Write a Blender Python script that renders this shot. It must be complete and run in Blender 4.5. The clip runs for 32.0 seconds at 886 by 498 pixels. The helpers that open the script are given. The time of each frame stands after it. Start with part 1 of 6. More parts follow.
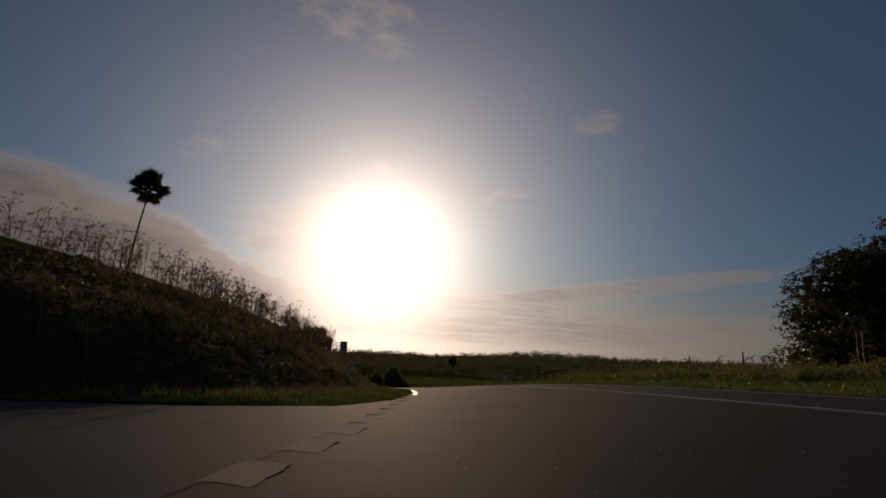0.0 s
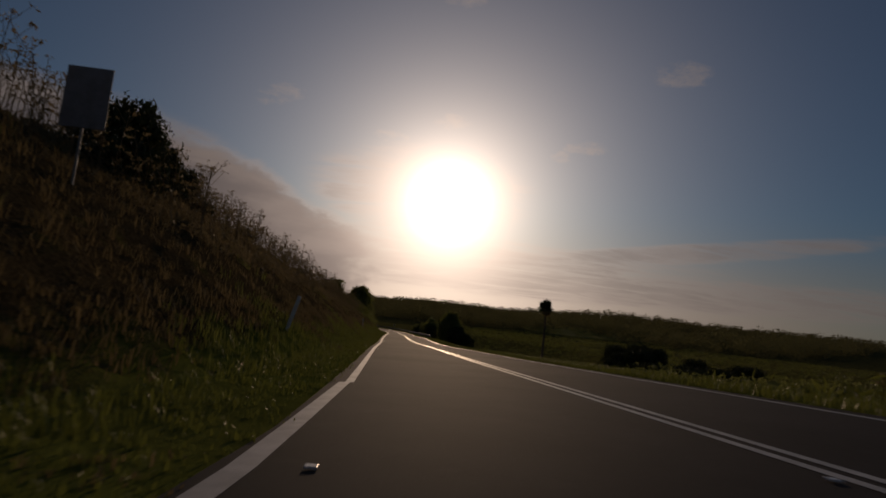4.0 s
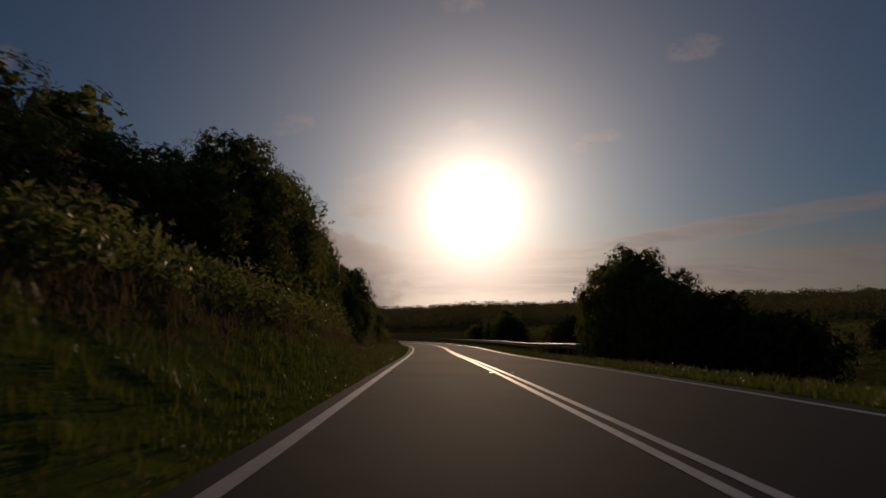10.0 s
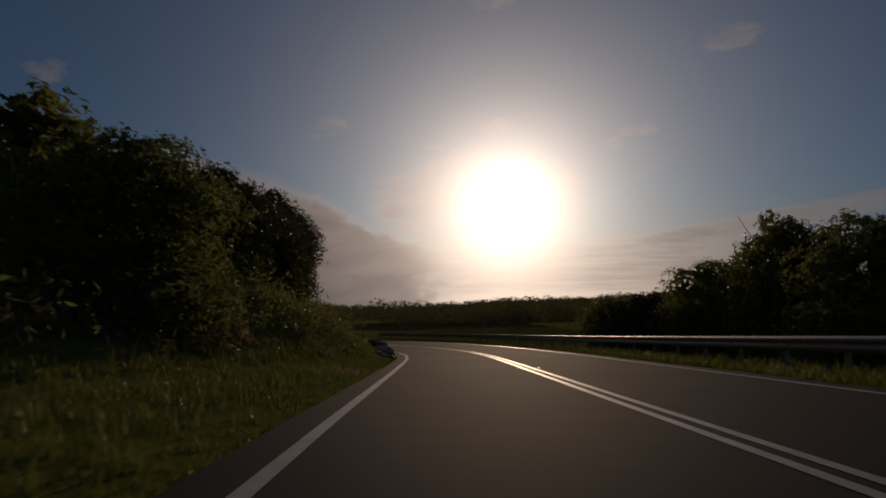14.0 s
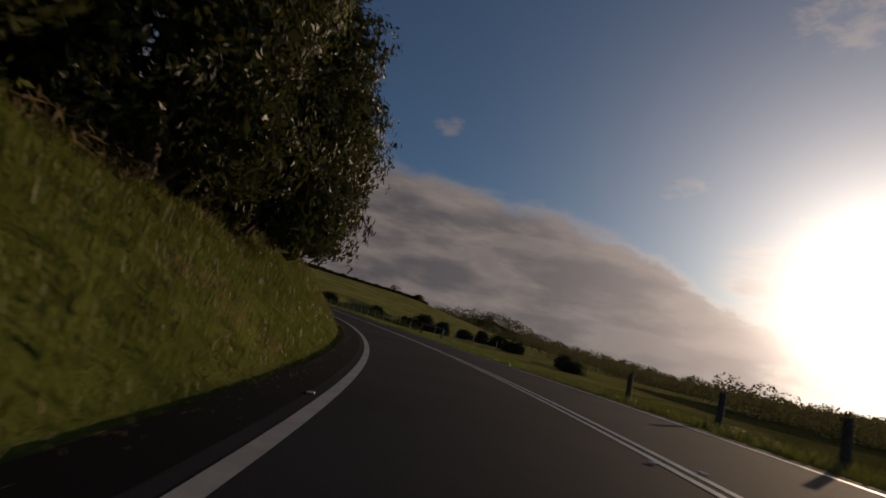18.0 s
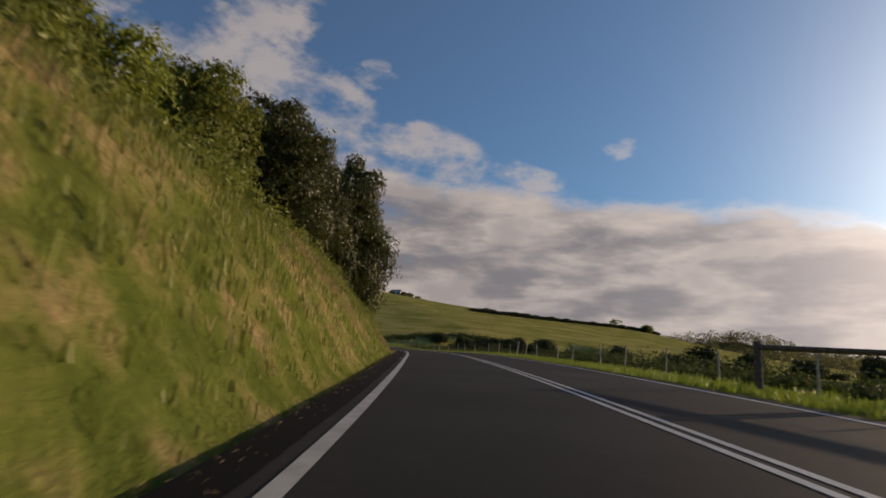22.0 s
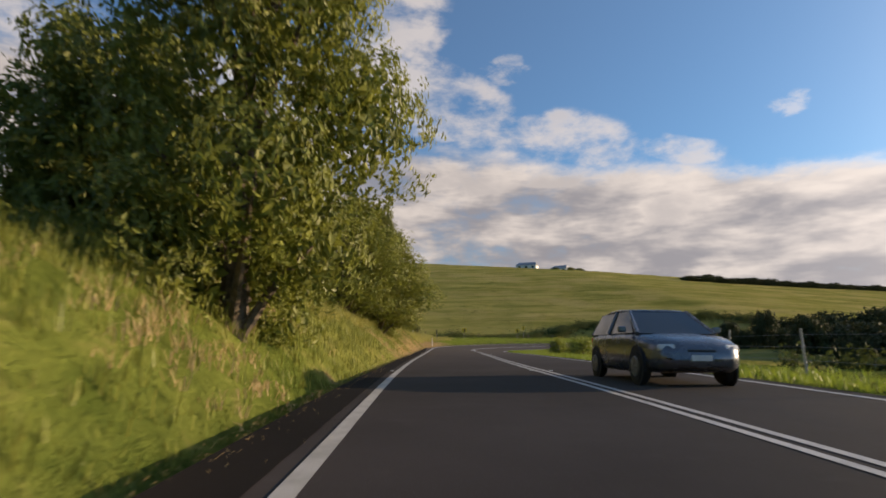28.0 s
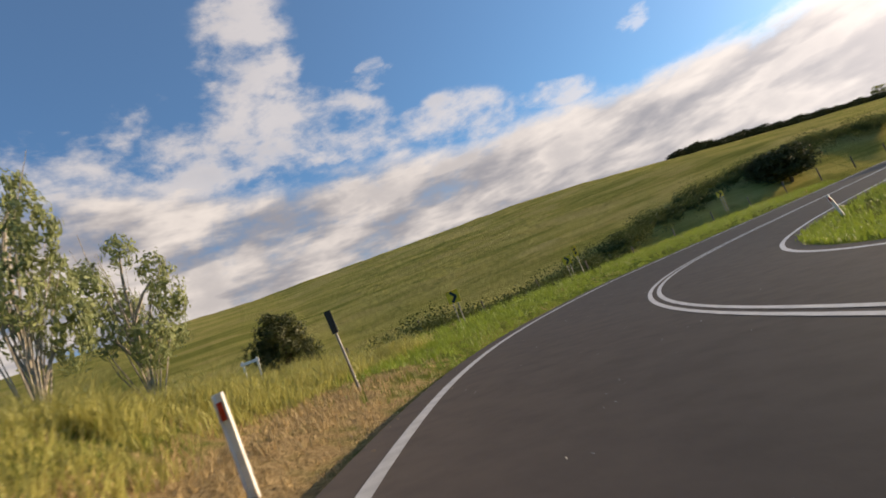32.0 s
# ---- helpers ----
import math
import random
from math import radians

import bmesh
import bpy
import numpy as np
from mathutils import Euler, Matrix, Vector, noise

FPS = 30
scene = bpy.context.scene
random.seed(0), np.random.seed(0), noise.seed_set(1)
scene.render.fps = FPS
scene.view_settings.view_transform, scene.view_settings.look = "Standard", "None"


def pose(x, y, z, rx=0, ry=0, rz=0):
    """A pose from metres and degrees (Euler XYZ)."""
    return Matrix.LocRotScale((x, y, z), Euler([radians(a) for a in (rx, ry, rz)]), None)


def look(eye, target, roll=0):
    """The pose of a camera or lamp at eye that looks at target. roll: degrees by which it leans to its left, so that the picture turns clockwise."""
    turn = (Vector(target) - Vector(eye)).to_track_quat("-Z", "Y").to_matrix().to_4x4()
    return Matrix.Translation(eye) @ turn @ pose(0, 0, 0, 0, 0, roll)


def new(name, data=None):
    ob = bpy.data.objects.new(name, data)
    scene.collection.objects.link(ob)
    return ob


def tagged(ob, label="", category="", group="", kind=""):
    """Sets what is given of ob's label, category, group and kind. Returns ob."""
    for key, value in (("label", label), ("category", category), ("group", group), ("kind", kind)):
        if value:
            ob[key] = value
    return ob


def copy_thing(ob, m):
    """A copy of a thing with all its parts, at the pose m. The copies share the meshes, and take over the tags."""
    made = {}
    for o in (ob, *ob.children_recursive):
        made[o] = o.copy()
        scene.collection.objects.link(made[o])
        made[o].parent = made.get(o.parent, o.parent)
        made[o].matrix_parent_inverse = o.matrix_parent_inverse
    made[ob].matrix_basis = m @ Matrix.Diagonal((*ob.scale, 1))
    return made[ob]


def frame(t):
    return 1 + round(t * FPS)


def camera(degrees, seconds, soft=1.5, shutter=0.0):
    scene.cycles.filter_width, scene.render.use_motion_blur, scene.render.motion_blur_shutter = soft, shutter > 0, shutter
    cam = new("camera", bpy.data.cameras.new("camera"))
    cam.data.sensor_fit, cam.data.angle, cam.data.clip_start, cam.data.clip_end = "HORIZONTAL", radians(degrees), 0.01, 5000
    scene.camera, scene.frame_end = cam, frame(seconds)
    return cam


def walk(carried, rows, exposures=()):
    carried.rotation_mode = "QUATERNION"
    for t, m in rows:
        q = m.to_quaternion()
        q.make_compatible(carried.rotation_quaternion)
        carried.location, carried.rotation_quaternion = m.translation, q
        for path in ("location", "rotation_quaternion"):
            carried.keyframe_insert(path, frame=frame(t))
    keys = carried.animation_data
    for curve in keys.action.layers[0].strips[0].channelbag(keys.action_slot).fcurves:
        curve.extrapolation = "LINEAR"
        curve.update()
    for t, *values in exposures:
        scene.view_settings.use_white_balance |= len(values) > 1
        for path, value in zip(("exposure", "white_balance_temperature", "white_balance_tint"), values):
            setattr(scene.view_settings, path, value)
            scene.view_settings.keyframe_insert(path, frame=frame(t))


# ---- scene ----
# ---------------------------------------------------------------- camera
cam = camera(76.0, 32.0, soft=1.7, shutter=0.12)
ROWS = [
    (0, pose(-8.747, 0.582, 0.44, 101.62, -2.41, -8.93)),
    (0.5, pose(-7.568, 7.833, 0.386, 100.95, -1.4, -8.45)),
    (1, pose(-6.592, 15.268, 0.3, 99.27, -0.08, -6.46)),
    (1.5, pose(-5.679, 22.763, 0.171, 98.29, 0.89, -6.69)),
    (2, pose(-4.843, 30.211, -0.02, 97.92, -1.07, -6.59)),
    (2.5, pose(-4.149, 37.648, -0.276, 98.07, -2.87, -5.58)),
    (3, pose(-3.637, 45.122, -0.568, 97.79, -4.31, -4.93)),
    (3.5, pose(-3.319, 52.638, -0.85, 97.09, -5.71, -4)),
    (4, pose(-3.213, 60.201, -1.151, 96.48, -5.96, -2.59)),
    (4.5, pose(-3.351, 67.82, -1.469, 96.46, -3.94, -0.56)),
    (5, pose(-3.745, 75.525, -1.789, 97.24, 1.96, 3.57)),
    (5.5, pose(-4.241, 83.352, -2.107, 98, 2.84, 4.55)),
    (6, pose(-4.68, 91.324, -2.425, 97.88, 3.31, 3.46)),
    (6.5, pose(-5, 99.37, -2.764, 97.54, 3.53, 2.39)),
    (7, pose(-5.296, 107.412, -3.108, 97.5, 2.92, 1.52)),
    (7.5, pose(-5.611, 115.475, -3.456, 97.39, 4.01, 1.56)),
    (8, pose(-5.932, 123.676, -3.769, 97.46, 3.82, 2.21)),
    (8.5, pose(-6.138, 131.981, -4.034, 97.33, 3.33, 1.44)),
    (9, pose(-6.18, 140.326, -4.258, 97.16, 0.2, 0.1)),
    (9.5, pose(-6.399, 148.738, -4.497, 97.19, 2.38, 1.37)),
    (10, pose(-6.525, 157.231, -4.757, 97.11, 1.05, 1.28)),
    (10.5, pose(-6.688, 165.808, -5.037, 97.11, 0.9, 1.6)),
    (11, pose(-6.983, 174.468, -5.344, 97.01, 1.62, 2.46)),
    (11.5, pose(-7.467, 183.203, -5.68, 96.98, 1.79, 3.3)),
    (12, pose(-8.072, 191.993, -6.034, 97.05, 1.85, 3.91)),
    (12.5, pose(-8.754, 200.838, -6.356, 96.93, 1.44, 4.5)),
    (13, pose(-9.442, 209.744, -6.641, 96.95, 2.58, 5.02)),
    (13.5, pose(-10.092, 218.668, -6.901, 97.1, 3.25, 5.15)),
    (14, pose(-10.891, 227.566, -7.175, 97.1, 1.55, 4.77)),
    (14.5, pose(-11.807, 236.473, -7.466, 96.98, -2.96, 4.24)),
    (15, pose(-12.78, 245.322, -7.76, 96.84, -8.17, 4.72)),
    (15.5, pose(-13.97, 253.984, -8.045, 96.66, -11.99, 7.33)),
    (16, pose(-15.797, 262.261, -8.326, 96.3, -16.02, 14.12)),
    (16.5, pose(-18.342, 270.112, -8.556, 96.64, -14.83, 20.38)),
    (17, pose(-21.828, 277.665, -8.717, 97.84, -13.28, 26.43)),
    (17.5, pose(-26.022, 285.062, -8.748, 99.34, -11.12, 31.84)),
    (18, pose(-30.781, 292.262, -8.707, 99.37, -13.2, 36.1)),
    (18.5, pose(-36.115, 299.077, -8.606, 99.74, -11.04, 41.82)),
    (19, pose(-42.076, 305.439, -8.461, 100.08, -8.68, 46.67)),
    (19.5, pose(-48.554, 311.404, -8.284, 100.92, -3.83, 50.51)),
    (20, pose(-55.374, 317.067, -8.083, 101.2, -3.2, 52.69)),
    (20.5, pose(-62.396, 322.541, -7.871, 100.79, -1.86, 54.18)),
    (21, pose(-69.592, 327.867, -7.636, 100.76, -2.13, 55.26)),
    (21.5, pose(-76.948, 333.062, -7.38, 100.97, -2.81, 56.32)),
    (22, pose(-84.484, 338.046, -7.092, 101.03, -3.79, 57.49)),
    (22.5, pose(-92.278, 342.83, -6.769, 100.9, -3.35, 59.03)),
    (23, pose(-100.303, 347.494, -6.456, 100.89, -0.78, 60.77)),
    (23.5, pose(-108.468, 352.093, -6.184, 100.49, -1.66, 61.39)),
    (24, pose(-116.701, 356.614, -5.966, 100.37, -1.12, 62.5)),
    (24.5, pose(-124.963, 360.975, -5.795, 100.14, -2.43, 63.04)),
    (25, pose(-133.217, 365.121, -5.66, 99.88, -5.37, 63.68)),
    (25.5, pose(-141.495, 368.921, -5.515, 99.64, -7.4, 65.09)),
    (26, pose(-149.765, 372.357, -5.378, 99.57, -7.67, 67.98)),
    (26.5, pose(-158.204, 375.399, -5.234, 99.64, -3.01, 71.25)),
    (27, pose(-166.781, 378.266, -5.021, 99.73, -1.17, 72.66)),
    (27.5, pose(-175.382, 380.965, -4.743, 99.85, -0.68, 73.25)),
    (28, pose(-183.969, 383.417, -4.497, 99.93, -0.73, 73.44)),
    (28.5, pose(-192.516, 385.727, -4.342, 99.91, -0.49, 73.63)),
    (29, pose(-200.918, 388.074, -4.261, 99.75, 0.58, 74.19)),
    (29.5, pose(-209.101, 390.43, -4.165, 99.79, 1.87, 74.59)),
    (30, pose(-217.003, 392.781, -4.066, 99.6, 2.5, 74.55)),
    (30.5, pose(-224.611, 395.046, -3.96, 99.62, 2.99, 74.44)),
    (31, pose(-231.915, 397.318, -3.837, 99.63, 7.45, 74.6)),
    (31.5, pose(-238.971, 399.657, -3.728, 99.66, 13, 73.09)),
    (32, pose(-245.405, 402.122, -3.638, 99.61, 21.15, 70.05)),
]

EXPOSURE = [(0.0, -2.35, 8500, 25), (1.2, -2.65, 8550, 26), (2.5, -2.78, 8550, 26), (13.5, -2.76, 8450, 25), (15.5, -2.6, 8400, 24), (17.0, -2.33, 8350, 23),
            (18.0, -1.88, 8300, 22), (19.0, -1.34, 8300, 20), (20.0, -0.9, 8300, 19), (21.5, -0.53, 8250, 18), (23.0, -0.24, 8150, 18),
            (26.0, 0.26, 8350, 17), (28.5, 0.32, 8050, 15), (32.0, 0.45, 7900, 14)]
walk(cam, ROWS, EXPOSURE)

# ---------------------------------------------------------------- sun and sky
SUN_AZ, SUN_EL = radians(2.1), radians(11.1)      # to the right of +y, above the horizon
SUN_DIR = Vector((math.sin(SUN_AZ) * math.cos(SUN_EL), math.cos(SUN_AZ) * math.cos(SUN_EL), math.sin(SUN_EL)))
sun = new("sun", bpy.data.lights.new("sun", "SUN"))
sun.data.energy, sun.data.angle, sun.data.color = 5.0, radians(0.6), (1.0, 0.83, 0.62)
sun.matrix_world = look((0, 0, 0), -SUN_DIR)


class Nodes:
    """A short way to write node trees."""

    def __init__(self, tree):
        self.t = tree
        tree.nodes.clear()

    def add(self, kind, **kw):
        n = self.t.nodes.new(kind)
        for k, v in kw.items():
            if k in n.inputs.keys():
                n.inputs[k].default_value = v
            else:
                setattr(n, k, v)
        return n

    def link(self, a, b):
        self.t.links.new(a, b)

    def put(self, socket, v):
        if isinstance(v, bpy.types.NodeSocket):
            self.t.links.new(v, socket)
        else:
            socket.default_value = v

    def math(self, op, a, b=0.0, c=0.0, clamp=False):
        n = self.t.nodes.new("ShaderNodeMath")
        n.operation, n.use_clamp = op, clamp
        for s, v in zip(n.inputs, (a, b, c)):
            self.put(s, v)
        return n.outputs[0]

    def vmath(self, op, a, b=(0, 0, 0)):
        n = self.t.nodes.new("ShaderNodeVectorMath")
        n.operation = op
        self.put(n.inputs[0], a)
        self.put(n.inputs[1], b)
        return n.outputs["Value"] if op in ("DOT_PRODUCT", "LENGTH", "DISTANCE") else n.outputs[0]

    def span(self, v, a, b, c=0.0, d=1.0, smooth=True):
        n = self.t.nodes.new("ShaderNodeMapRange")
        n.interpolation_type = "SMOOTHSTEP" if smooth else "LINEAR"
        for s, x in zip(n.inputs, (v, a, b, c, d)):
            self.put(s, x)
        return n.outputs[0]

    def mix(self, f, a, b, blend="MIX"):
        n = self.t.nodes.new("ShaderNodeMix")
        n.data_type, n.blend_type = "RGBA", blend
        self.put(n.inputs[0], f)
        self.put(n.inputs[6], a if isinstance(a, bpy.types.NodeSocket) else (*a[:3], 1))
        self.put(n.inputs[7], b if isinstance(b, bpy.types.NodeSocket) else (*b[:3], 1))
        return n.outputs[2]

    def noise(self, vec, scale, detail=4.0, rough=0.55, lac=2.0, dist=0.0):
        n = self.add("ShaderNodeTexNoise", Scale=scale, Detail=detail, Roughness=rough, Lacunarity=lac, Distortion=dist)
        if vec is not None:
            self.link(vec, n.inputs["Vector"])
        return n.outputs["Fac"]


world = bpy.data.worlds.new("sky")
scene.world = world
world.use_nodes = True
w = Nodes(world.node_tree)
sky = w.add("ShaderNodeTexSky", sky_type="NISHITA", sun_disc=False, sun_elevation=SUN_EL, sun_rotation=SUN_AZ,
            air_density=1.0, dust_density=0.6, ozone_density=2.5, altitude=30.0)
ray_way = w.add("ShaderNodeTexCoord").outputs["Generated"]
way = w.vmath("NORMALIZE", ray_way)
sep = w.add("ShaderNodeSeparateXYZ")
w.link(way, sep.inputs[0])
X, Y, Z = sep.outputs
to_sun = w.vmath("DOT_PRODUCT", way, tuple(SUN_DIR))
angle = w.math("MULTIPLY", w.math("ARCCOSINE", w.math("MINIMUM", to_sun, 0.99999)), 57.2958)
azim = w.math("MULTIPLY", w.math("ARCTAN2", w.math("MULTIPLY", X, -1.0), Y), 57.2958)   # degrees to the left of +y
elev = w.math("MULTIPLY", w.math("ARCSINE", Z), 57.2958)
# haze round the sun
core = w.math("POWER", w.span(angle, 1.0, 5.6, 1.0, 0.0), 1.6)
full = w.math("POWER", 2.71828, w.math("DIVIDE", angle, -30.0))
halo = w.math("POWER", 2.71828, w.math("DIVIDE", angle, -4.1))
wide = w.math("POWER", 2.71828, w.math("MULTIPLY", w.math("POWER", w.math("DIVIDE", angle, 20.0), 2.0), -1.0))
near = w.math("POWER", 2.71828, w.math("DIVIDE", angle, -15.0))
# clouds on a layer seen in perspective
flat = w.math("ADD", w.math("MAXIMUM", Z, 0.0), 0.11)
plane = w.add("ShaderNodeCombineXYZ")
w.link(w.math("DIVIDE", X, flat), plane.inputs[0])
w.link(w.math("DIVIDE", Y, flat), plane.inputs[1])
P = plane.outputs[0]
dome = w.vmath("MULTIPLY", way, (1.0, 1.0, 1.9))
puffs = w.noise(dome, 8.5, 7.0, 0.54, 2.1, 0.15)
strip = w.vmath("MULTIPLY", P, (1.0, 2.6, 1.0))
streak = w.noise(strip, 1.6, 6.0, 0.6, 2.2, 0.6)


def blob(az, el, wa, we, tilt=0.0):
    """1 in the middle of a soft patch of sky, 0 outside of it; degrees."""
    da = w.math("SUBTRACT", azim, az)
    de = w.math("SUBTRACT", w.math("SUBTRACT", elev, el), w.math("MULTIPLY", da, tilt))
    q = w.math("ADD", w.math("POWER", w.math("ABSOLUTE", w.math("DIVIDE", da, wa)), 2.0),
               w.math("POWER", w.math("ABSOLUTE", w.math("DIVIDE", de, we)), 2.0))
    return w.span(q, 0.0, 1.0, 1.0, 0.0)


def most(*v):
    out = v[0]
    for x in v[1:]:
        out = w.math("MAXIMUM", out, x)
    return out


# the long bank low in the west, its puffy upper edge and the column that rises from it
bank_top = w.span(azim, 2.0, 11.0, 6.5, 8.6)
for a, b, rise in ((11, 18, 4.0), (18, 32, 2.6), (32, 58, 2.0), (56, 74, 3.0), (78, 100, 4.0)):
    bank_top = w.math("ADD", bank_top, w.span(azim, a, b, 0.0, rise))
bank = w.math("MULTIPLY", w.span(w.math("SUBTRACT", elev, bank_top), -3.0, 2.2, 1.0, 0.0), w.span(azim, -2.0, 14.0))
column = most(blob(80, 27, 9, 15, -0.6), blob(73, 24, 10, 6, 0.3), blob(60, 20.5, 9, 3.6, 0.2), blob(50, 18.6, 5, 2.0, 0.2), blob(105, 22, 26, 9),
              blob(90, 24, 16, 8), blob(135, 28, 30, 14))
small = most(blob(40.6, 21.3, 2.4, 1.5), blob(67.3, 27.4, 3.6, 2.0), blob(15.8, 19.3, 3.4, 1.6, -0.25), blob(-15.4, 17.4, 3.2, 0.9),
             blob(-12.9, 16.5, 1.6, 0.8), blob(-1.2, 31.2, 4.0, 2.4), blob(2.5, 33.5, 9.0, 4.0), blob(-1.5, 19.0, 3.0, 1.2),
             blob(-24.0, 24.0, 4.0, 1.6), blob(4.5, 17.0, 3.0, 0.9))
low = most(blob(-24, 7.6, 22, 1.3, -0.10), blob(4, 6.0, 40, 2.6), blob(-10, 4.0, 60, 2.2), blob(1, 12, 14, 6))
fine = w.noise(dome, 26.0, 7.0, 0.62, 2.1, 0.2)
rough = w.math("ADD", w.math("MULTIPLY", w.math("SUBTRACT", puffs, 0.5), 2.0), w.math("MULTIPLY", w.math("SUBTRACT", fine, 0.5), 0.7))
band = w.add("ShaderNodeCombineXYZ")
w.link(w.math("MULTIPLY", azim, 0.085), band.inputs[0])
w.link(w.math("MULTIPLY", elev, 0.31), band.inputs[1])
layers = w.noise(band.outputs[0], 1.25, 3.0, 0.5, 2.2, 0.12)
thick = w.math("MULTIPLY", w.span(w.math("ADD", w.math("ADD", rough, w.math("MULTIPLY", w.math("SUBTRACT", layers, 0.5), 1.2)), w.math("MULTIPLY", bank, w.span(azim, 50.0, 72.0, 1.5, 1.0))), 0.0, 1.1), w.span(bank, 0.0, 0.3))
col = w.math("MULTIPLY", w.span(w.math("ADD", w.math("MULTIPLY", rough, 2.2), w.math("MULTIPLY", column, 1.1)), 0.2, 1.5), w.span(column, 0.0, 0.6, 0.0, 0.72))
bits = w.math("MULTIPLY", w.span(w.math("ADD", w.math("MULTIPLY", w.math("SUBTRACT", fine, 0.5), 3.2), small), 0.35, 1.5), w.span(small, 0.0, 0.5, 0.0, 0.45))
veil = w.math("MULTIPLY", w.span(w.math("ADD", streak, w.math("MULTIPLY", low, 0.35)), 0.40, 0.95), w.span(low, 0.0, 0.6, 0.0, 0.7))
cover = w.math("MINIMUM", most(thick, col, bits, veil), 1.0)
# lit edges, grey bellies
belly = w.span(w.noise(w.vmath("ADD", dome, (0.02, 0.02, 0.055)), 6.0, 5.0, 0.5, 2.1, 0.1), 0.40, 0.68)
shade = w.math("MULTIPLY", w.math("MULTIPLY", belly, 0.55), w.span(cover, 0.5, 1.0))
ribs = w.math("MULTIPLY", w.span(w.math("ADD", layers, w.math("MULTIPLY", w.math("SUBTRACT", puffs, 0.5), 0.5)), 0.74, 0.33), w.span(w.math("SUBTRACT", bank_top, elev), -1.5, 3.0, 0.25, 1.0))
shade = w.math("MAXIMUM", shade, w.math("MULTIPLY", ribs, w.span(bank, 0.2, 0.8)))
cloud = w.mix(shade, (0.54, 0.54, 0.565), (0.185, 0.20, 0.25))
base = w.mix(0.14, w.mix(1.0, sky.outputs[0], (0.048, 0.113, 0.168), "MULTIPLY"), (0.17, 0.22, 0.29))
# dusty haze low under the sun
grey = w.add("ShaderNodeRGBToBW")
w.link(base, grey.inputs[0])
dust = w.mix(1.0, grey.outputs[0], (1.06, 1.0, 0.93), "MULTIPLY")
base = w.mix(w.math("MULTIPLY", w.span(elev, 1.0, 12.0, 1.0, 0.0), w.span(angle, 25.0, 65.0, 0.9, 0.0)), base, dust)
glow = w.mix(1.0, w.mix(halo, (0, 0, 0), (17.0, 15.9, 14.4)), w.mix(wide, (0, 0, 0), (1.25, 1.13, 1.05)), "ADD")
glow = w.mix(1.0, glow, w.mix(full, (0, 0, 0), (0.17, 0.25, 0.37)), "ADD")
clear = w.mix(1.0, base, glow, "ADD")
dens = w.math("MULTIPLY", w.span(w.math("ADD", cover, w.math("MULTIPLY", w.math("SUBTRACT", puffs, 0.5), 0.9)), 0.35, 0.85), w.span(angle, 6.0, 14.0, 0.0, 1.0))
veiled = w.mix(w.math("MULTIPLY", dens, 0.22), glow, (0.1, 0.1, 0.11))
lit = w.mix(1.0, w.mix(1.0, cloud, veiled, "ADD"), w.mix(w.math("MULTIPLY", near, w.math("SUBTRACT", 1.0, w.math("MULTIPLY", dens, 0.7))), (0, 0, 0), (1.75, 1.67, 1.58)), "ADD")
both = w.mix(cover, clear, lit)
both = w.mix(1.0, both, w.mix(core, (0, 0, 0), (7.0, 6.8, 6.4)), "ADD")
bg = w.add("ShaderNodeBackground", Strength=1.0)
w.link(both, bg.inputs[0])
w.link(bg.outputs[0], w.add("ShaderNodeOutputWorld").inputs[0])
world.cycles.sampling_method = "MANUAL"
world.cycles.sample_map_resolution = 1024

# ---------------------------------------------------------------- the road's line and the lie of the land
BEND = [11.14, 8.81, 6.30, 3.46, 1.00, 1.64, 1.11, 1.01, 1.29, -0.18, -0.79, 1.39, 1.13, -2.35, 0.22, -0.51, 0.57, 0.40, 0.07, -0.09, 0.64, 2.92, -0.33, 1.09, 10.01, 18.36, 10.58, 6.32, 9.30, 6.87, 5.10, 3.75, 2.16, 3.65, 2.33, 0.78, 1.07, 2.76, 4.03, 4.35, 3.25, 1.73, 3.65, 0.52, -3.32, -0.73, 1.77, -0.79, -14.31, -33.33, -48.46, 0.00, 0.00, 0.00, 0.00, 0.00, 0.00, 0.00, 0.00, 0.00, 0.00, 0.00]
GRADE = [0.000, 0.000, -0.016, -0.047, -0.047, -0.044, -0.046, -0.026, -0.032, -0.041, -0.028, -0.032, -0.030, -0.009, 0.012, 0.021, 0.028, 0.037, 0.025, 0.015, 0.013, 0.032, 0.008, 0.010, 0.009, 0.032, 0.035, 0.024, 0.018, 0.014, 0.012]
FALL = [0.028, 0.041, 0.059, 0.082, 0.054, 0.016, -0.001, -0.026, -0.027, -0.028, -0.009, -0.007, 0.008, 0.044, 0.025, 0.005, 0.005, 0.011, 0.014, 0.035, 0.025, -0.008, 0.015, -0.009, -0.057, -0.102, -0.057, -0.030, -0.016, -0.009, -0.006]
LANE_LEFT = [3.63, 3.65, 3.69, 3.76, 3.86, 3.81, 3.65, 3.33, 2.97, 2.92, 3.13, 3.48, 3.67, 3.77, 3.66, 3.55, 3.50, 3.47, 3.44, 3.56, 3.72, 3.64, 3.83, 4.05, 3.91, 3.80, 3.70, 3.64, 3.59, 3.56, 3.55]
HEADING = 0.04436

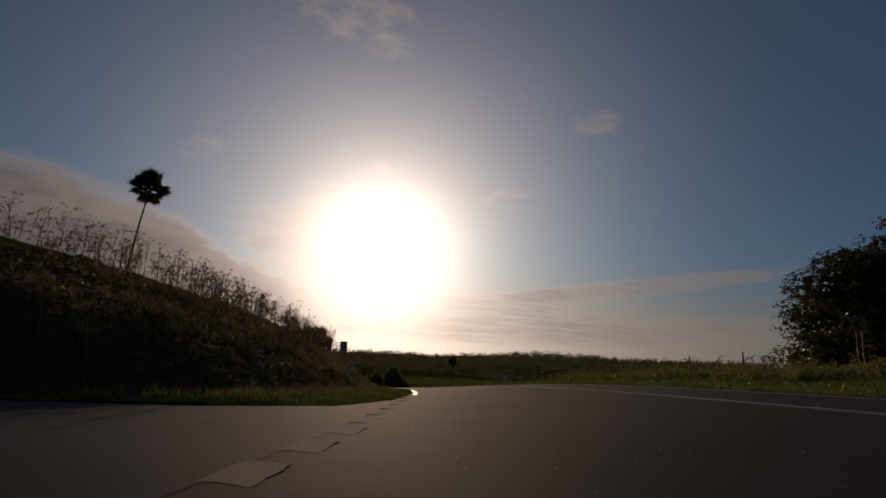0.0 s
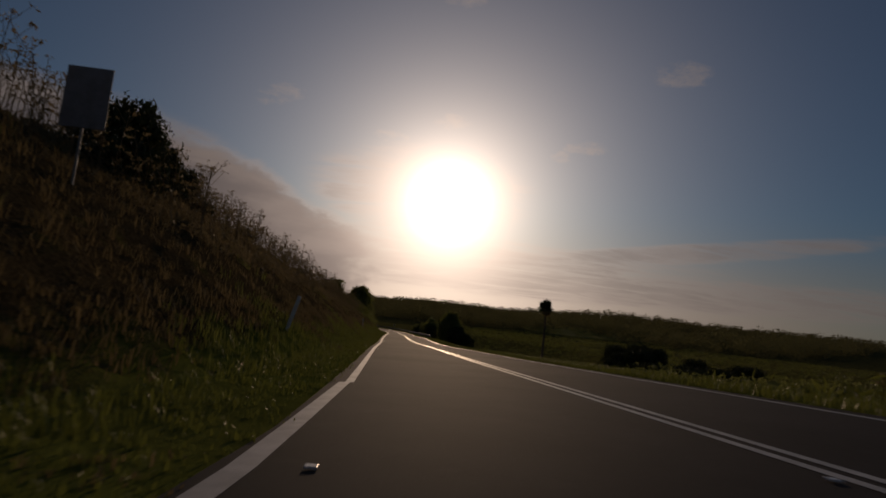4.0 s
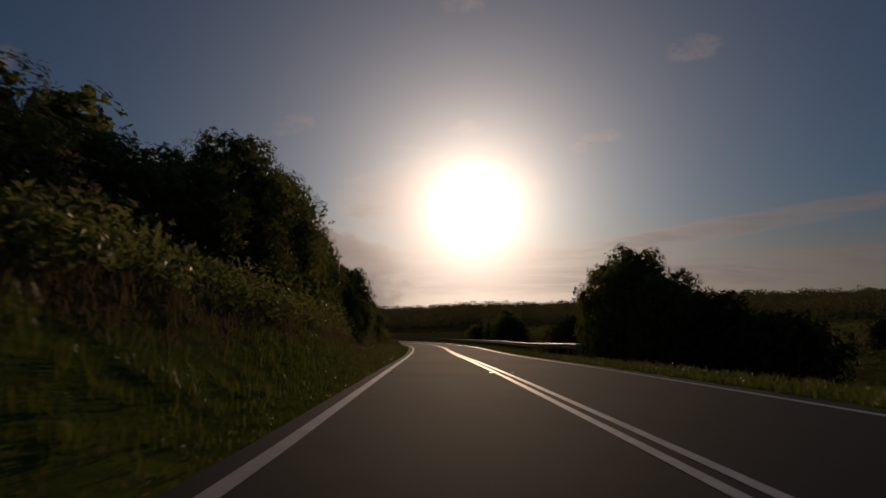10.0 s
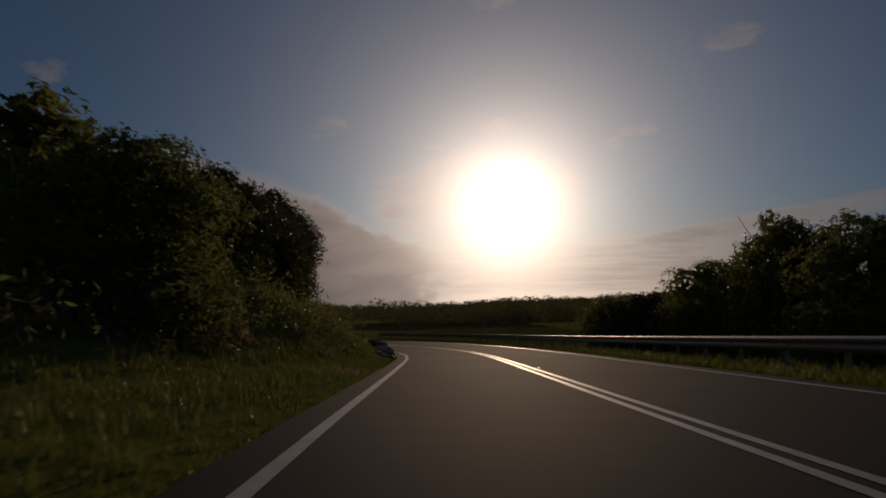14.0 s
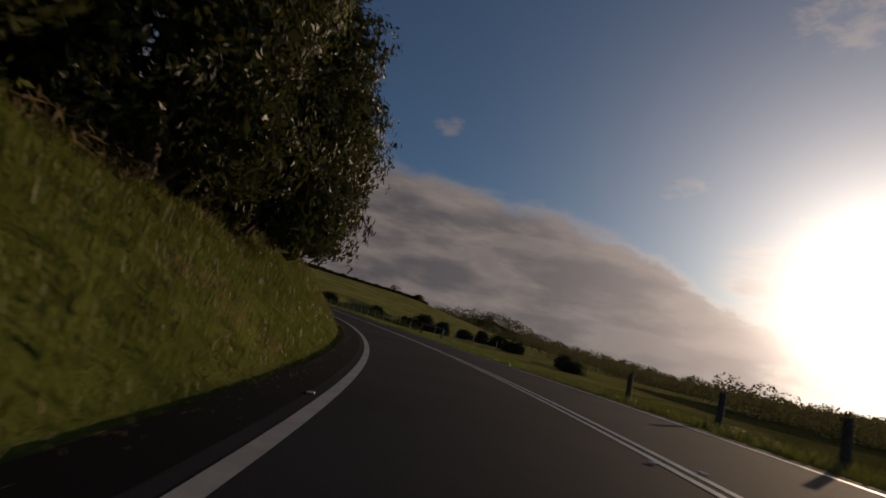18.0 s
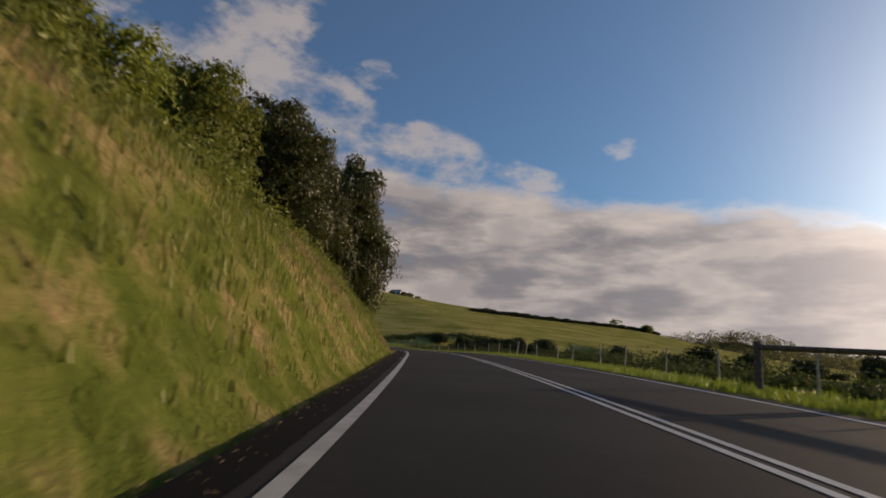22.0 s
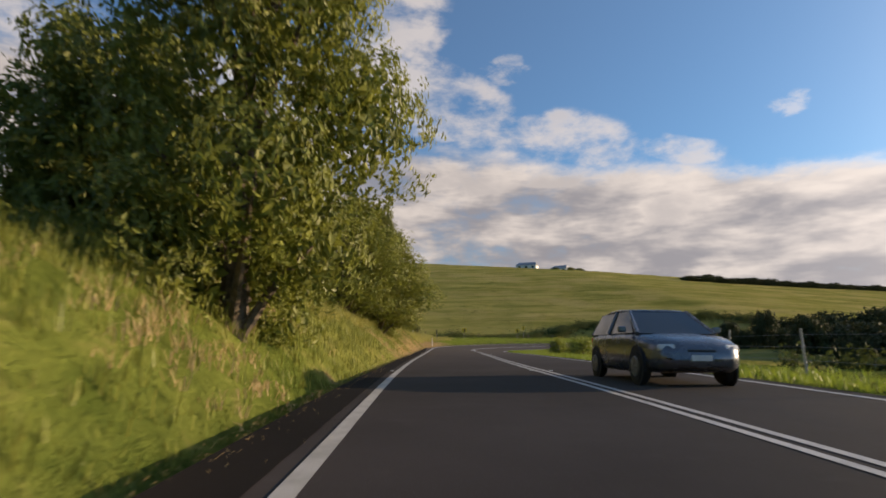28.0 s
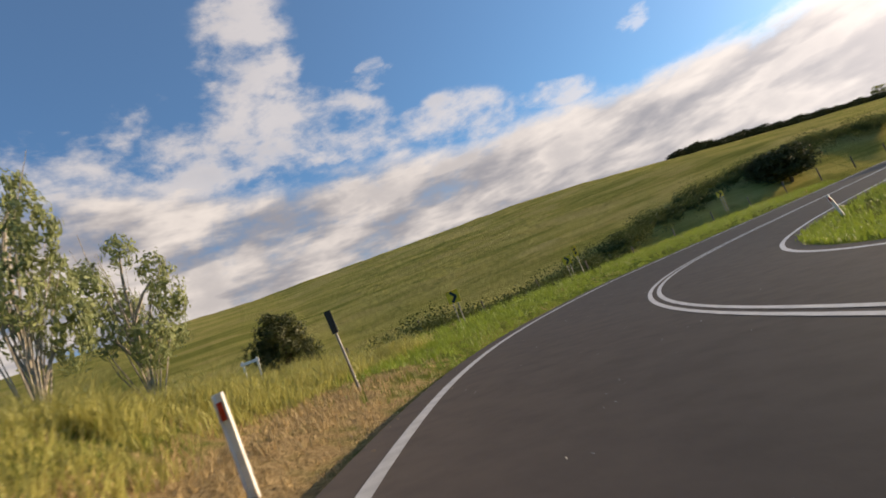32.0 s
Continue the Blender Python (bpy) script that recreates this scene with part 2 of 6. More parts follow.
STEP, FIRST = 1.0, -30.0
S = np.arange(FIRST, FIRST + 12.0 * 61, STEP)
KNOT12, KNOT24 = FIRST + 12.0 * np.arange(62), FIRST + 24.0 * np.arange(31)
_k = np.interp(S, KNOT12, BEND) / 1000.0
TH = np.concatenate([[0], np.cumsum((_k[1:] + _k[:-1]) / 2 * STEP)])
TH = TH - TH[int(140 - FIRST)] + HEADING
_m = (TH[1:] + TH[:-1]) / 2
RX, RY = np.concatenate([[0], np.cumsum(-np.sin(_m))]), np.concatenate([[0], np.cumsum(np.cos(_m))])
_g = np.interp(S, KNOT24, GRADE)
RZ = np.concatenate([[0], np.cumsum((_g[1:] + _g[:-1]) / 2)])
RX, RY, RZ = RX - RX[30], RY - RY[30], RZ - RZ[30]
RC, RW = np.interp(S, KNOT24, FALL), np.interp(S, KNOT24, LANE_LEFT)
WR = 3.45


def table(s, *pairs):
    return np.interp(s, [q[0] for q in pairs], [q[1] for q in pairs])


def seal(s):
    """How far the asphalt reaches to the left of the middle; the mouth of a side road opens it near the start."""
    s = np.asarray(s, float)
    extra = table(s, (60, 0.3), (80, 0.2), (190, 0.22), (215, 0.45), (280, 0.38), (315, 0.5), (345, 0.55), (372, 0.3), (405, 0.6), (420, 0.65),
                  (450, 0.55), (500, 0.45), (535, 0.5), (548, 0.4), (560, 0.4))
    mouth = table(s, (-30, 26), (12, 26), (13.5, 12.5), (15, 9.7), (19.4, 7.75), (23, 7.15), (27, 6.65), (33, 6.15), (37, 5.7),
                  (43, 5.4), (54, 5.1), (66, 4.1), (80, 0))
    return np.maximum(np.interp(s, S, RW) + extra, mouth)


def at(s, lat, up=0.0):
    """The place at s metres along the road, lat metres to the right of its middle, up above its surface."""
    s, lat = np.asarray(s, float), np.asarray(lat, float)
    th = np.interp(s, S, TH)
    return np.stack(np.broadcast_arrays(np.interp(s, S, RX) + np.cos(th) * lat, np.interp(s, S, RY) + np.sin(th) * lat,
                                        np.interp(s, S, RZ) + np.clip(lat, -9, 7) * np.interp(s, S, RC) + up), -1)


def road_coords(x, y):
    x, y = np.ravel(x).astype(float), np.ravel(y).astype(float)
    s, lat = np.empty(len(x)), np.empty(len(x))
    for a in range(0, len(x), 4000):
        b = slice(a, a + 4000)
        i = ((x[b, None] - RX) ** 2 + (y[b, None] - RY) ** 2).argmin(1)
        dx, dy = x[b] - RX[i], y[b] - RY[i]
        along = np.clip(-dx * np.sin(TH[i]) + dy * np.cos(TH[i]), -0.6, 0.6)
        s[b] = S[i] + along
        sign = np.where(dx * np.cos(TH[i]) + dy * np.sin(TH[i]) < 0, -1.0, 1.0)
        lat[b] = sign * np.sqrt(np.maximum(dx * dx + dy * dy - along * along, 0))
    return s, lat


def ease(v, a, b):
    u = np.clip((np.asarray(v, float) - a) / (b - a), 0, 1)
    return u * u * (3 - 2 * u)


def far_land(x, y):
    """Valley, pasture hill in the west, wooded ridges in the north and east."""
    z = -10.5 + 4.3 * ease(-x, 40, 120)
    foot = -285 + np.clip(0.3 * (y - 436), -6, 18) - 0.06 * np.clip(y - 520, 0, 300)
    u = np.maximum(foot - x, 0)
    hill = np.where(u < 120, 0.25 * u, 30 + (0.15 - 0.13 * ease(y, 530, 640)) * (u - 120))
    hill = np.minimum(hill, 75) * (1 - 0.7 * ease(y, 680, 1000))
    z = z + 3.5 * ease(-x, 215, 285) + hill
    r = np.hypot(x, y - 300)
    north = ease(y, 560, 1300) * (15 + 6 * np.sin(x / 170.0) + 4 * np.sin(x / 61.0 + 1.3)) * (1 - 0.3 * ease(-x, 260, 400))
    east = ease(x, 60, 620) * (16.5 + 5 * np.sin(y / 130.0) + 3 * np.sin(y / 47.0 + 2)) * (1 - 0.3 * ease(y, 350, 1000))
    knoll = 34 * np.exp(-((x + 580) / np.where(x > -580, 70.0, 150.0)) ** 2 - ((y - 1210) / 130.0) ** 2) + 9 * np.exp(-((x - 150) / 60.0) ** 2 - ((y - 640) / 90.0) ** 2)
    return z + north + east + knoll + 8 * ease(r, 1200, 2500)


def land(x, y, s=None, lat=None):
    """Height of the ground."""
    shape = np.shape(x)
    x, y = np.ravel(x).astype(float), np.ravel(y).astype(float)
    if s is None:
        s, lat = road_coords(x, y)
    s, lat = np.ravel(s), np.ravel(lat)
    z0 = np.interp(s, S, RZ) + np.clip(lat, -9, 7) * np.interp(s, S, RC)
    # left: shoulder, verge, bank, slope above
    verge = table(s, (-30, 4), (8, 4), (20, 4.5), (40, 3.0), (75, 1.5), (110, 1.2), (150, 1.0), (175, 1.3), (190, 2.2), (205, 3.6), (225, 4.0), (240, 3.0), (252, 1.2),
                  (275, 0.6), (300, 0.5), (340, 0.4), (400, 0.45), (440, 0.6), (490, 0.7), (505, 0.5), (538, 0.7), (550, 2.2), (562, 5.0), (600, 6.0))
    high = table(s, (-30, 1), (8, 2.0), (30, 4.6), (60, 5.8), (110, 6.0), (135, 5.2), (155, 4.2), (175, 3.3), (190, 2.6), (215, 2.2), (235, 2.4), (250, 3.8), (275, 4.0),
                 (315, 4.0), (345, 5.4), (395, 5.4), (420, 4.1), (440, 3.7), (458, 3.3), (474, 2.5), (500, 2.5), (515, 2.5), (525, 3.1), (535, 3.0), (546, 2.3), (555, 0.9), (564, 0.1), (600, 0.0))
    steep = table(s, (-30, 0.5), (40, 0.7), (80, 0.85), (110, 0.88), (160, 0.82), (190, 0.62), (225, 0.45), (240, 0.5), (252, 0.62), (275, 0.62), (315, 0.64), (335, 1.05),
                  (350, 1.35), (395, 1.35), (412, 1.0), (440, 0.85), (470, 0.8), (500, 0.8), (540, 0.7), (550, 0.6), (560, 0.3), (600, 0.3))
    d = np.maximum(-lat - seal(s), 0)
    dip = -0.16 * np.exp(-((d - 0.55) / 0.45) ** 2) * ease(s, 60, 100)
    climb = np.maximum(d - verge, 0)
    face = high * (1 - np.exp(-climb * steep / np.maximum(high, 0.3)))
    face = np.minimum(climb * steep * 1.05, face * 1.25)
    humps = (0.55 * np.sin(s * 1.05 + 1.3 * np.sin(d * 0.9)) * np.sin(d * 1.35 + 0.31 * s) + 0.3 * np.sin(s * 2.3 + d * 1.9 + 1) * np.sin(s * 0.37)
             + 0.25 * np.sin(s * 3.3 - d * 2.6))
    face = face + humps * 0.2 * ease(climb, 0.2, 2.0) * (1 - 0.6 * ease(s, 500, 540))
    left = z0 + dip + 0.05 * np.minimum(d, 3) + face + np.minimum(0.13 * np.maximum(climb - 6, 0), 9) * (1 - ease(s, 500, 545))
    # right: verge, then down to the valley
    e = np.maximum(lat - WR - 0.5, 0)
    flatw = table(s, (-30, 1.2), (60, 1.4), (80, 2.6), (150, 2.4), (260, 2.2), (330, 2.4), (420, 3.0), (480, 3.6), (520, 8.0), (545, 12), (600, 14))
    fall = table(s, (-30, -0.10), (50, -0.10), (72, -0.02), (90, 0.10), (130, 0.20), (260, 0.22), (330, 0.05), (480, 0.035), (540, 0.03), (600, 0.03))
    right = z0 - 0.03 * np.minimum(e, 4) - fall * np.maximum(e - flatw, 0)
    far = far_land(x, y)
    blend_r = ease(e, 14, 75)
    right = np.maximum(right, far - 30) * (1 - blend_r) + far * blend_r
    blend_l = ease(s, 532, 560) * ease(d, 4, 22) + (1 - ease(s, 532, 560)) * ease(d, 160, 420)
    left = left * (1 - blend_l) + np.where(s > 532, np.maximum(far, left - 1), far + 6) * blend_l
    return np.where(lat < 0, left, right).reshape(shape)


def spot(s, lat, sink=0.0):
    """A place on the ground."""
    p = at(s, lat)
    z = land(p[..., 0], p[..., 1], np.full(np.shape(p[..., 0]), s), np.full(np.shape(p[..., 0]), lat))
    return Vector((float(p[0]), float(p[1]), float(z) - sink))


# ---------------------------------------------------------------- materials
def material(name):
    m = bpy.data.materials.new(name)
    m.use_nodes = True
    n = Nodes(m.node_tree)
    b = n.add("ShaderNodeBsdfPrincipled")
    out = n.add("ShaderNodeOutputMaterial")
    n.link(b.outputs[0], out.inputs[0])
    return m, n, b, out


def bump(n, b, height, strength=0.4, distance=0.02):
    k = n.add("ShaderNodeBump", Strength=strength, Distance=distance)
    n.link(height, k.inputs["Height"])
    n.link(k.outputs[0], b.inputs["Normal"])


def place(n):
    return n.add("ShaderNodeNewGeometry").outputs["Position"]


def plain(name, colour, rough=0.6, metal=0.0, vary=0.25, scale=6.0, relief=0.15):
    m, n, b, out = material(name)
    pos = n.add("ShaderNodeTexCoord").outputs["Object"]
    f = n.noise(pos, scale, 6, 0.6)
    g = n.noise(pos, scale * 9, 3, 0.6)
    dark = tuple(c * (1 - vary) for c in colour)
    light = tuple(min(c * (1 + vary), 1) for c in colour)
    c = n.mix(n.span(f, 0.35, 0.65), dark, light)
    n.link(n.mix(n.math("MULTIPLY", n.span(g, 0.5, 0.75), 0.35), c, tuple(q * 0.6 for q in colour)), b.inputs["Base Color"])
    n.link(n.span(f, 0.3, 0.7, max(rough - 0.1, 0), min(rough + 0.1, 1)), b.inputs["Roughness"])
    b.inputs["Metallic"].default_value = metal
    bump(n, b, g, relief, 0.004)
    return m


def asphalt(name, tone=0.064):
    m, n, b, out = material(name)
    pos = place(n)
    big, mid, fine = n.noise(pos, 0.22, 4, 0.6), n.noise(pos, 2.4, 5, 0.65), n.noise(pos, 95, 2, 0.6)
    c = n.mix(n.span(big, 0.3, 0.7), (tone * 0.92, tone * 0.74, tone * 0.66), (tone * 1.34, tone * 1.08, tone * 0.97))
    c = n.mix(n.span(mid, 0.55, 0.8, 0, 0.5), c, (tone * 1.72, tone * 1.45, tone * 1.28))
    c = n.mix(n.span(fine, 0.58, 0.74, 0, 0.6), c, (tone * 2.6, tone * 2.4, tone * 2.3))
    # paler end: aged surface, plus brightening by sun from behind put into the colour
    worn_sunlit = n.add("ShaderNodeAttribute", attribute_name="worn_sunlit").outputs["Fac"]
    c = n.mix(n.math("MULTIPLY", worn_sunlit, n.span(mid, 0.2, 0.7, 0.5, 0.9)), c, (0.15, 0.114, 0.09))
    n.link(c, b.inputs["Base Color"])
    b.inputs["Roughness"].default_value = 0.85
    b.inputs["Diffuse Roughness"].default_value = 1.0
    b.inputs["Specular IOR Level"].default_value = 0.06
    bump(n, b, fine, 0.35, 0.004)
    return m


def paint(name):
    m, n, b, out = material(name)
    pos = place(n)
    wear, fine = n.noise(pos, 3.0, 6, 0.7), n.noise(pos, 70, 3, 0.6)
    c = n.mix(n.span(wear, 0.35, 0.65), (0.36, 0.345, 0.32), (0.50, 0.48, 0.45))
    c = n.mix(n.math("MULTIPLY", n.span(fine, 0.60, 0.72), n.span(wear, 0.4, 0.7, 0.25, 0.9)), c, (0.09, 0.085, 0.08))
    n.link(c, b.inputs["Base Color"])
    b.inputs["Roughness"].default_value = 0.5
    bump(n, b, fine, 0.4, 0.003)
    return m


def grass_ground(name):
    """Earth and short grass; the attribute 'dry' turns it to straw."""
    m, n, b, out = material(name)
    pos = place(n)
    big, mid, fine = n.noise(pos, 0.07, 4, 0.6), n.noise(pos, 0.9, 6, 0.65), n.noise(pos, 14, 5, 0.7)
    dry = n.add("ShaderNodeAttribute", attribute_name="dry").outputs["Fac"]
    dead = n.add("ShaderNodeAttribute", attribute_name="dead").outputs["Fac"]
    green = n.mix(n.span(mid, 0.3, 0.7), (0.075, 0.105, 0.022), (0.17, 0.20, 0.045))
    green = n.mix(n.span(big, 0.4, 0.7, 0, 0.5), green, (0.27, 0.24, 0.07))
    straw = n.mix(n.span(fine, 0.3, 0.7), (0.22, 0.15, 0.072), (0.46, 0.33, 0.17))
    f = n.span(n.math("ADD", n.math("MULTIPLY", n.math("SUBTRACT", mid, 0.5), 1.5), dry), 0.35, 0.75)
    brown = n.mix(n.span(fine, 0.3, 0.7), (0.045, 0.034, 0.018), (0.13, 0.095, 0.05))
    c = n.mix(f, green, n.mix(dead, straw, brown))
    c = n.mix(n.span(fine, 0.62, 0.8, 0, 0.6), c, (0.03, 0.035, 0.012))
    n.link(c, b.inputs["Base Color"])
    b.inputs["Roughness"].default_value = 1.0
    b.inputs["Specular IOR Level"].default_value = 0.0
    bump(n, b, n.math("ADD", fine, n.math("MULTIPLY", mid, 2.0)), 0.9, 0.12)
    return m


def pasture(name):
    """The open land: grass in drifts, rougher and darker in the hollows' weeds, painted valley shade in the east, woods
    on the far ridges.
    """
    m, n, b, out = material(name)
    pos = place(n)
    lines = n.noise(n.vmath("MULTIPLY", pos, (1.6, 0.14, 4.5)), 0.14, 6, 0.66)
    big, mid, fine = n.noise(pos, 0.012, 4, 0.5), n.noise(pos, 0.35, 7, 0.68), n.noise(pos, 3.5, 5, 0.7)
    wood = n.add("ShaderNodeAttribute", attribute_name="wood").outputs["Fac"]
    drift = n.noise(n.vmath("MULTIPLY", pos, (1.0, 0.45, 2.0)), 0.11, 5, 0.62)
    c = n.mix(n.span(lines, 0.32, 0.66), (0.19, 0.195, 0.046), (0.40, 0.35, 0.11))
    c = n.mix(n.span(drift, 0.47, 0.66, 0, 0.6), c, (0.47, 0.37, 0.15))
    c = n.mix(n.span(drift, 0.45, 0.34, 0, 0.5), c, (0.13, 0.16, 0.035))
    c = n.mix(n.span(big, 0.4, 0.65, 0, 0.4), c, (0.26, 0.25, 0.065))
    c = n.mix(n.span(mid, 0.56, 0.74, 0, 0.6), c, (0.09, 0.11, 0.03))
    # rough grass in the east, its backlit shade put into the colour
    coarse_shaded = n.add("ShaderNodeAttribute", attribute_name="coarse_shaded").outputs["Fac"]
    c = n.mix(n.math("MULTIPLY", coarse_shaded, 0.85), c, n.mix(n.span(mid, 0.35, 0.65), (0.055, 0.055, 0.02), (0.13, 0.12, 0.042)))
    trees = n.mix(n.span(mid, 0.4, 0.62), (0.045, 0.05, 0.022), (0.10, 0.10, 0.042))
    c = n.mix(n.span(n.math("ADD", wood, n.math("MULTIPLY", n.math("SUBTRACT", mid, 0.5), 0.6)), 0.4, 0.55), c, trees)
    c = n.mix(n.span(fine, 0.6, 0.8, 0, 0.5), c, (0.05, 0.06, 0.02))
    n.link(c, b.inputs["Base Color"])
    b.inputs["Roughness"].default_value = 1.0
    b.inputs["Specular IOR Level"].default_value = 0.0
    bump(n, b, n.math("ADD", n.math("MULTIPLY", mid, 2.0), fine), 1.0, 0.5)
    return m


def leafy(name, dark, light, glow=0.35, rough=0.5):
    """Leaves and blades: a tint for each piece and each plant, light that comes through."""
    m, n, b, out = material(name)
    info = n.add("ShaderNodeObjectInfo").outputs["Random"]
    isl = n.add("ShaderNodeNewGeometry").outputs["Random Per Island"]
    patch = n.noise(place(n), 0.5, 3, 0.6)
    c = n.mix(isl, dark, light)
    c = n.mix(n.span(patch, 0.35, 0.7, 0, 0.6), c, tuple(q * 0.55 for q in light))
    c = n.mix(n.math("MULTIPLY", info, 0.35), c, tuple(0.5 * (p + q) * 1.15 for p, q in zip(dark, light)))
    n.link(c, b.inputs["Base Color"])
    b.inputs["Roughness"].default_value = rough
    b.inputs["Specular IOR Level"].default_value = 0.25
    t = n.add("ShaderNodeBsdfTranslucent")
    n.link(n.mix(0.3, c, tuple(min(q * 1.6, 1) for q in light)), t.inputs[0])
    k = n.add("ShaderNodeMixShader", Fac=glow)
    n.link(b.outputs[0], k.inputs[1])
    n.link(t.outputs[0], k.inputs[2])
    n.link(k.outputs[0], out.inputs[0])
    return m


def rock_face(name):
    m, n, b, out = material(name)
    pos = place(n)
    big, mid, fine = n.noise(pos, 0.5, 5, 0.6), n.noise(n.vmath("MULTIPLY", pos, (1, 1, 0.55)), 2.6, 7, 0.65), n.noise(pos, 20, 4, 0.7)
    c = n.mix(n.span(mid, 0.3, 0.7), (0.08, 0.055, 0.04), (0.30, 0.22, 0.16))
    c = n.mix(n.span(big, 0.52, 0.72, 0, 0.7), c, (0.07, 0.075, 0.03))
    n.link(n.mix(n.span(fine, 0.55, 0.75, 0, 0.6), c, (0.03, 0.026, 0.024)), b.inputs["Base Color"])
    b.inputs["Roughness"].default_value = 0.85
    bump(n, b, n.math("ADD", mid, n.math("MULTIPLY", fine, 0.3)), 1.0, 0.15)
    return m


M_ROAD = asphalt("asphalt", 0.059)
M_SIDE = asphalt("old_asphalt", 0.105)
M_PAINT = paint("road_paint")
M_VERGE = grass_ground("verge_grass")
M_LAND = pasture("pasture")
M_BLADE = leafy("grass_blades", (0.094, 0.118, 0.023), (0.26, 0.275, 0.06), 0.28)
M_LUSH = leafy("lush_grass", (0.11, 0.17, 0.02), (0.29, 0.37, 0.055), 0.3)
M_TALL = leafy("tall_grass", (0.21, 0.215, 0.055), (0.50, 0.46, 0.155), 0.4)
M_STRAW = leafy("straw", (0.28, 0.20, 0.095), (0.54, 0.40, 0.21), 0.25, 0.7)
M_DEAD = leafy("dead_grass", (0.09, 0.068, 0.032), (0.25, 0.185, 0.09), 0.35, 0.8)
M_LEAF = leafy("leaves", (0.062, 0.085, 0.017), (0.25, 0.27, 0.055), 0.3)
M_LEAF_DARK = leafy("dark_leaves", (0.068, 0.086, 0.025), (0.225, 0.24, 0.072), 0.5)
M_LEAF_FRESH = leafy("fresh_leaves", (0.085, 0.115, 0.022), (0.30, 0.34, 0.065), 0.34)
M_LEAF_DEEP = leafy("deep_green_leaves", (0.028, 0.036, 0.014), (0.07, 0.08, 0.03), 0.12, 0.75)
# glossy leaves dark of themselves; also carry canopy shade painted on some bank trees
M_LEAF_SHADE = leafy("dark_and_shaded_leaves", (0.024, 0.030, 0.010), (0.10, 0.108, 0.034), 0.3, 0.42)
M_SCRUB = leafy("scrub_leaves", (0.036, 0.052, 0.014), (0.10, 0.122, 0.032), 0.2, 0.75)
M_LEAF_PALE = leafy("pale_leaves", (0.11, 0.14, 0.055), (0.30, 0.33, 0.14), 0.35)
M_WEED = leafy("weed_stems", (0.10, 0.078, 0.04), (0.28, 0.215, 0.115), 0.45)
M_WOODS = leafy("woodland", (0.06, 0.062, 0.029), (0.125, 0.122, 0.054), 0.5, 0.9)
M_PALM = leafy("palm_fronds", (0.025, 0.035, 0.012), (0.075, 0.085, 0.03), 0.25)
M_BARK = plain("bark", (0.12, 0.09, 0.065), 0.9, 0, 0.4, 9, 0.8)
M_PALE_BARK = plain("pale_bark", (0.30, 0.26, 0.21), 0.85, 0, 0.35, 7, 0.6)
M_ROCK = rock_face("rock")
M_STEEL = plain("galvanised_steel", (0.22, 0.21, 0.20), 0.5, 0.4, 0.2, 3, 0.15)
M_WOOD = plain("weathered_wood", (0.13, 0.105, 0.085), 0.9, 0, 0.4, 14, 0.7)
M_POST = plain("white_post", (0.74, 0.72, 0.68), 0.5, 0, 0.08, 4, 0.1)
M_RED = plain("red_reflector", (0.45, 0.02, 0.015), 0.3, 0, 0.15, 12, 0.1)
M_YELLOW = plain("sign_yellow", (0.75, 0.50, 0.02), 0.45, 0, 0.08, 5, 0.05)
# sign yellow darkened: shade on the face turned from the sun, as colour
M_YELLOW_SHADED = plain("shaded_sign_yellow", (0.13, 0.10, 0.045), 0.6, 0, 0.2, 5, 0.05)
M_BLACK = plain("sign_black", (0.015, 0.015, 0.015), 0.5, 0, 0.2, 5, 0.05)
M_SIGN_BACK = plain("sign_back", (0.22, 0.22, 0.23), 0.5, 0.5, 0.15, 4, 0.1)
M_MARKER = plain("marker_white", (0.72, 0.70, 0.66), 0.35, 0, 0.1, 20, 0.1)


# ---------------------------------------------------------------- mesh helpers
def mesh_of(name, verts, faces, mats, mat_index=None, smooth=False):
    """A mesh from arrays; faces: an (n, k) array of one face size."""
    me = bpy.data.meshes.new(name)
    verts, faces = np.asarray(verts, np.float32), np.asarray(faces, np.int32)
    n, k = faces.shape
    me.vertices.add(len(verts))
    me.vertices.foreach_set("co", verts.ravel())
    me.loops.add(n * k)
    me.loops.foreach_set("vertex_index", faces.ravel())
    me.polygons.add(n)
    me.polygons.foreach_set("loop_start", np.arange(0, n * k, k, dtype=np.int32))
    me.polygons.foreach_set("loop_total", np.full(n, k, np.int32))
    for m in (mats if isinstance(mats, (list, tuple)) else [mats]):
        me.materials.append(m)
    if mat_index is not None:
        me.polygons.foreach_set("material_index", np.asarray(mat_index, np.int32))
    me.polygons.foreach_set("use_smooth", np.full(n, smooth))
    me.update(calc_edges=True)
    me.validate()
    return me


def part(name, bm, mat, parent, label=""):
    """Links a bmesh (or a mesh) as one mesh object under a thing or under a part."""
    if isinstance(bm, bmesh.types.BMesh):
        me = bpy.data.meshes.new(name)
        bm.to_mesh(me)
        bm.free()
        me.materials.append(mat)
    else:
        me = bm
    ob = new(name, me)
    ob.parent = parent
    return tagged(ob, label) if label else ob


def thing(name, label, category, m, group="", kind=""):
    e = new(name)
    e.empty_display_size = 0.2
    e.matrix_basis = m
    return tagged(e, label, category, group, kind)


def box(bm, size, m=Matrix.Identity(4), bevel=0.0):
    got = bmesh.ops.create_cube(bm, size=1.0, matrix=m @ Matrix.Diagonal((*size, 1)))["verts"]
    if bevel:
        edges = {e for v in got for e in v.link_edges}
        bmesh.ops.bevel(bm, geom=list(edges), offset=bevel, segments=2, affect="EDGES", profile=0.5)
    return got


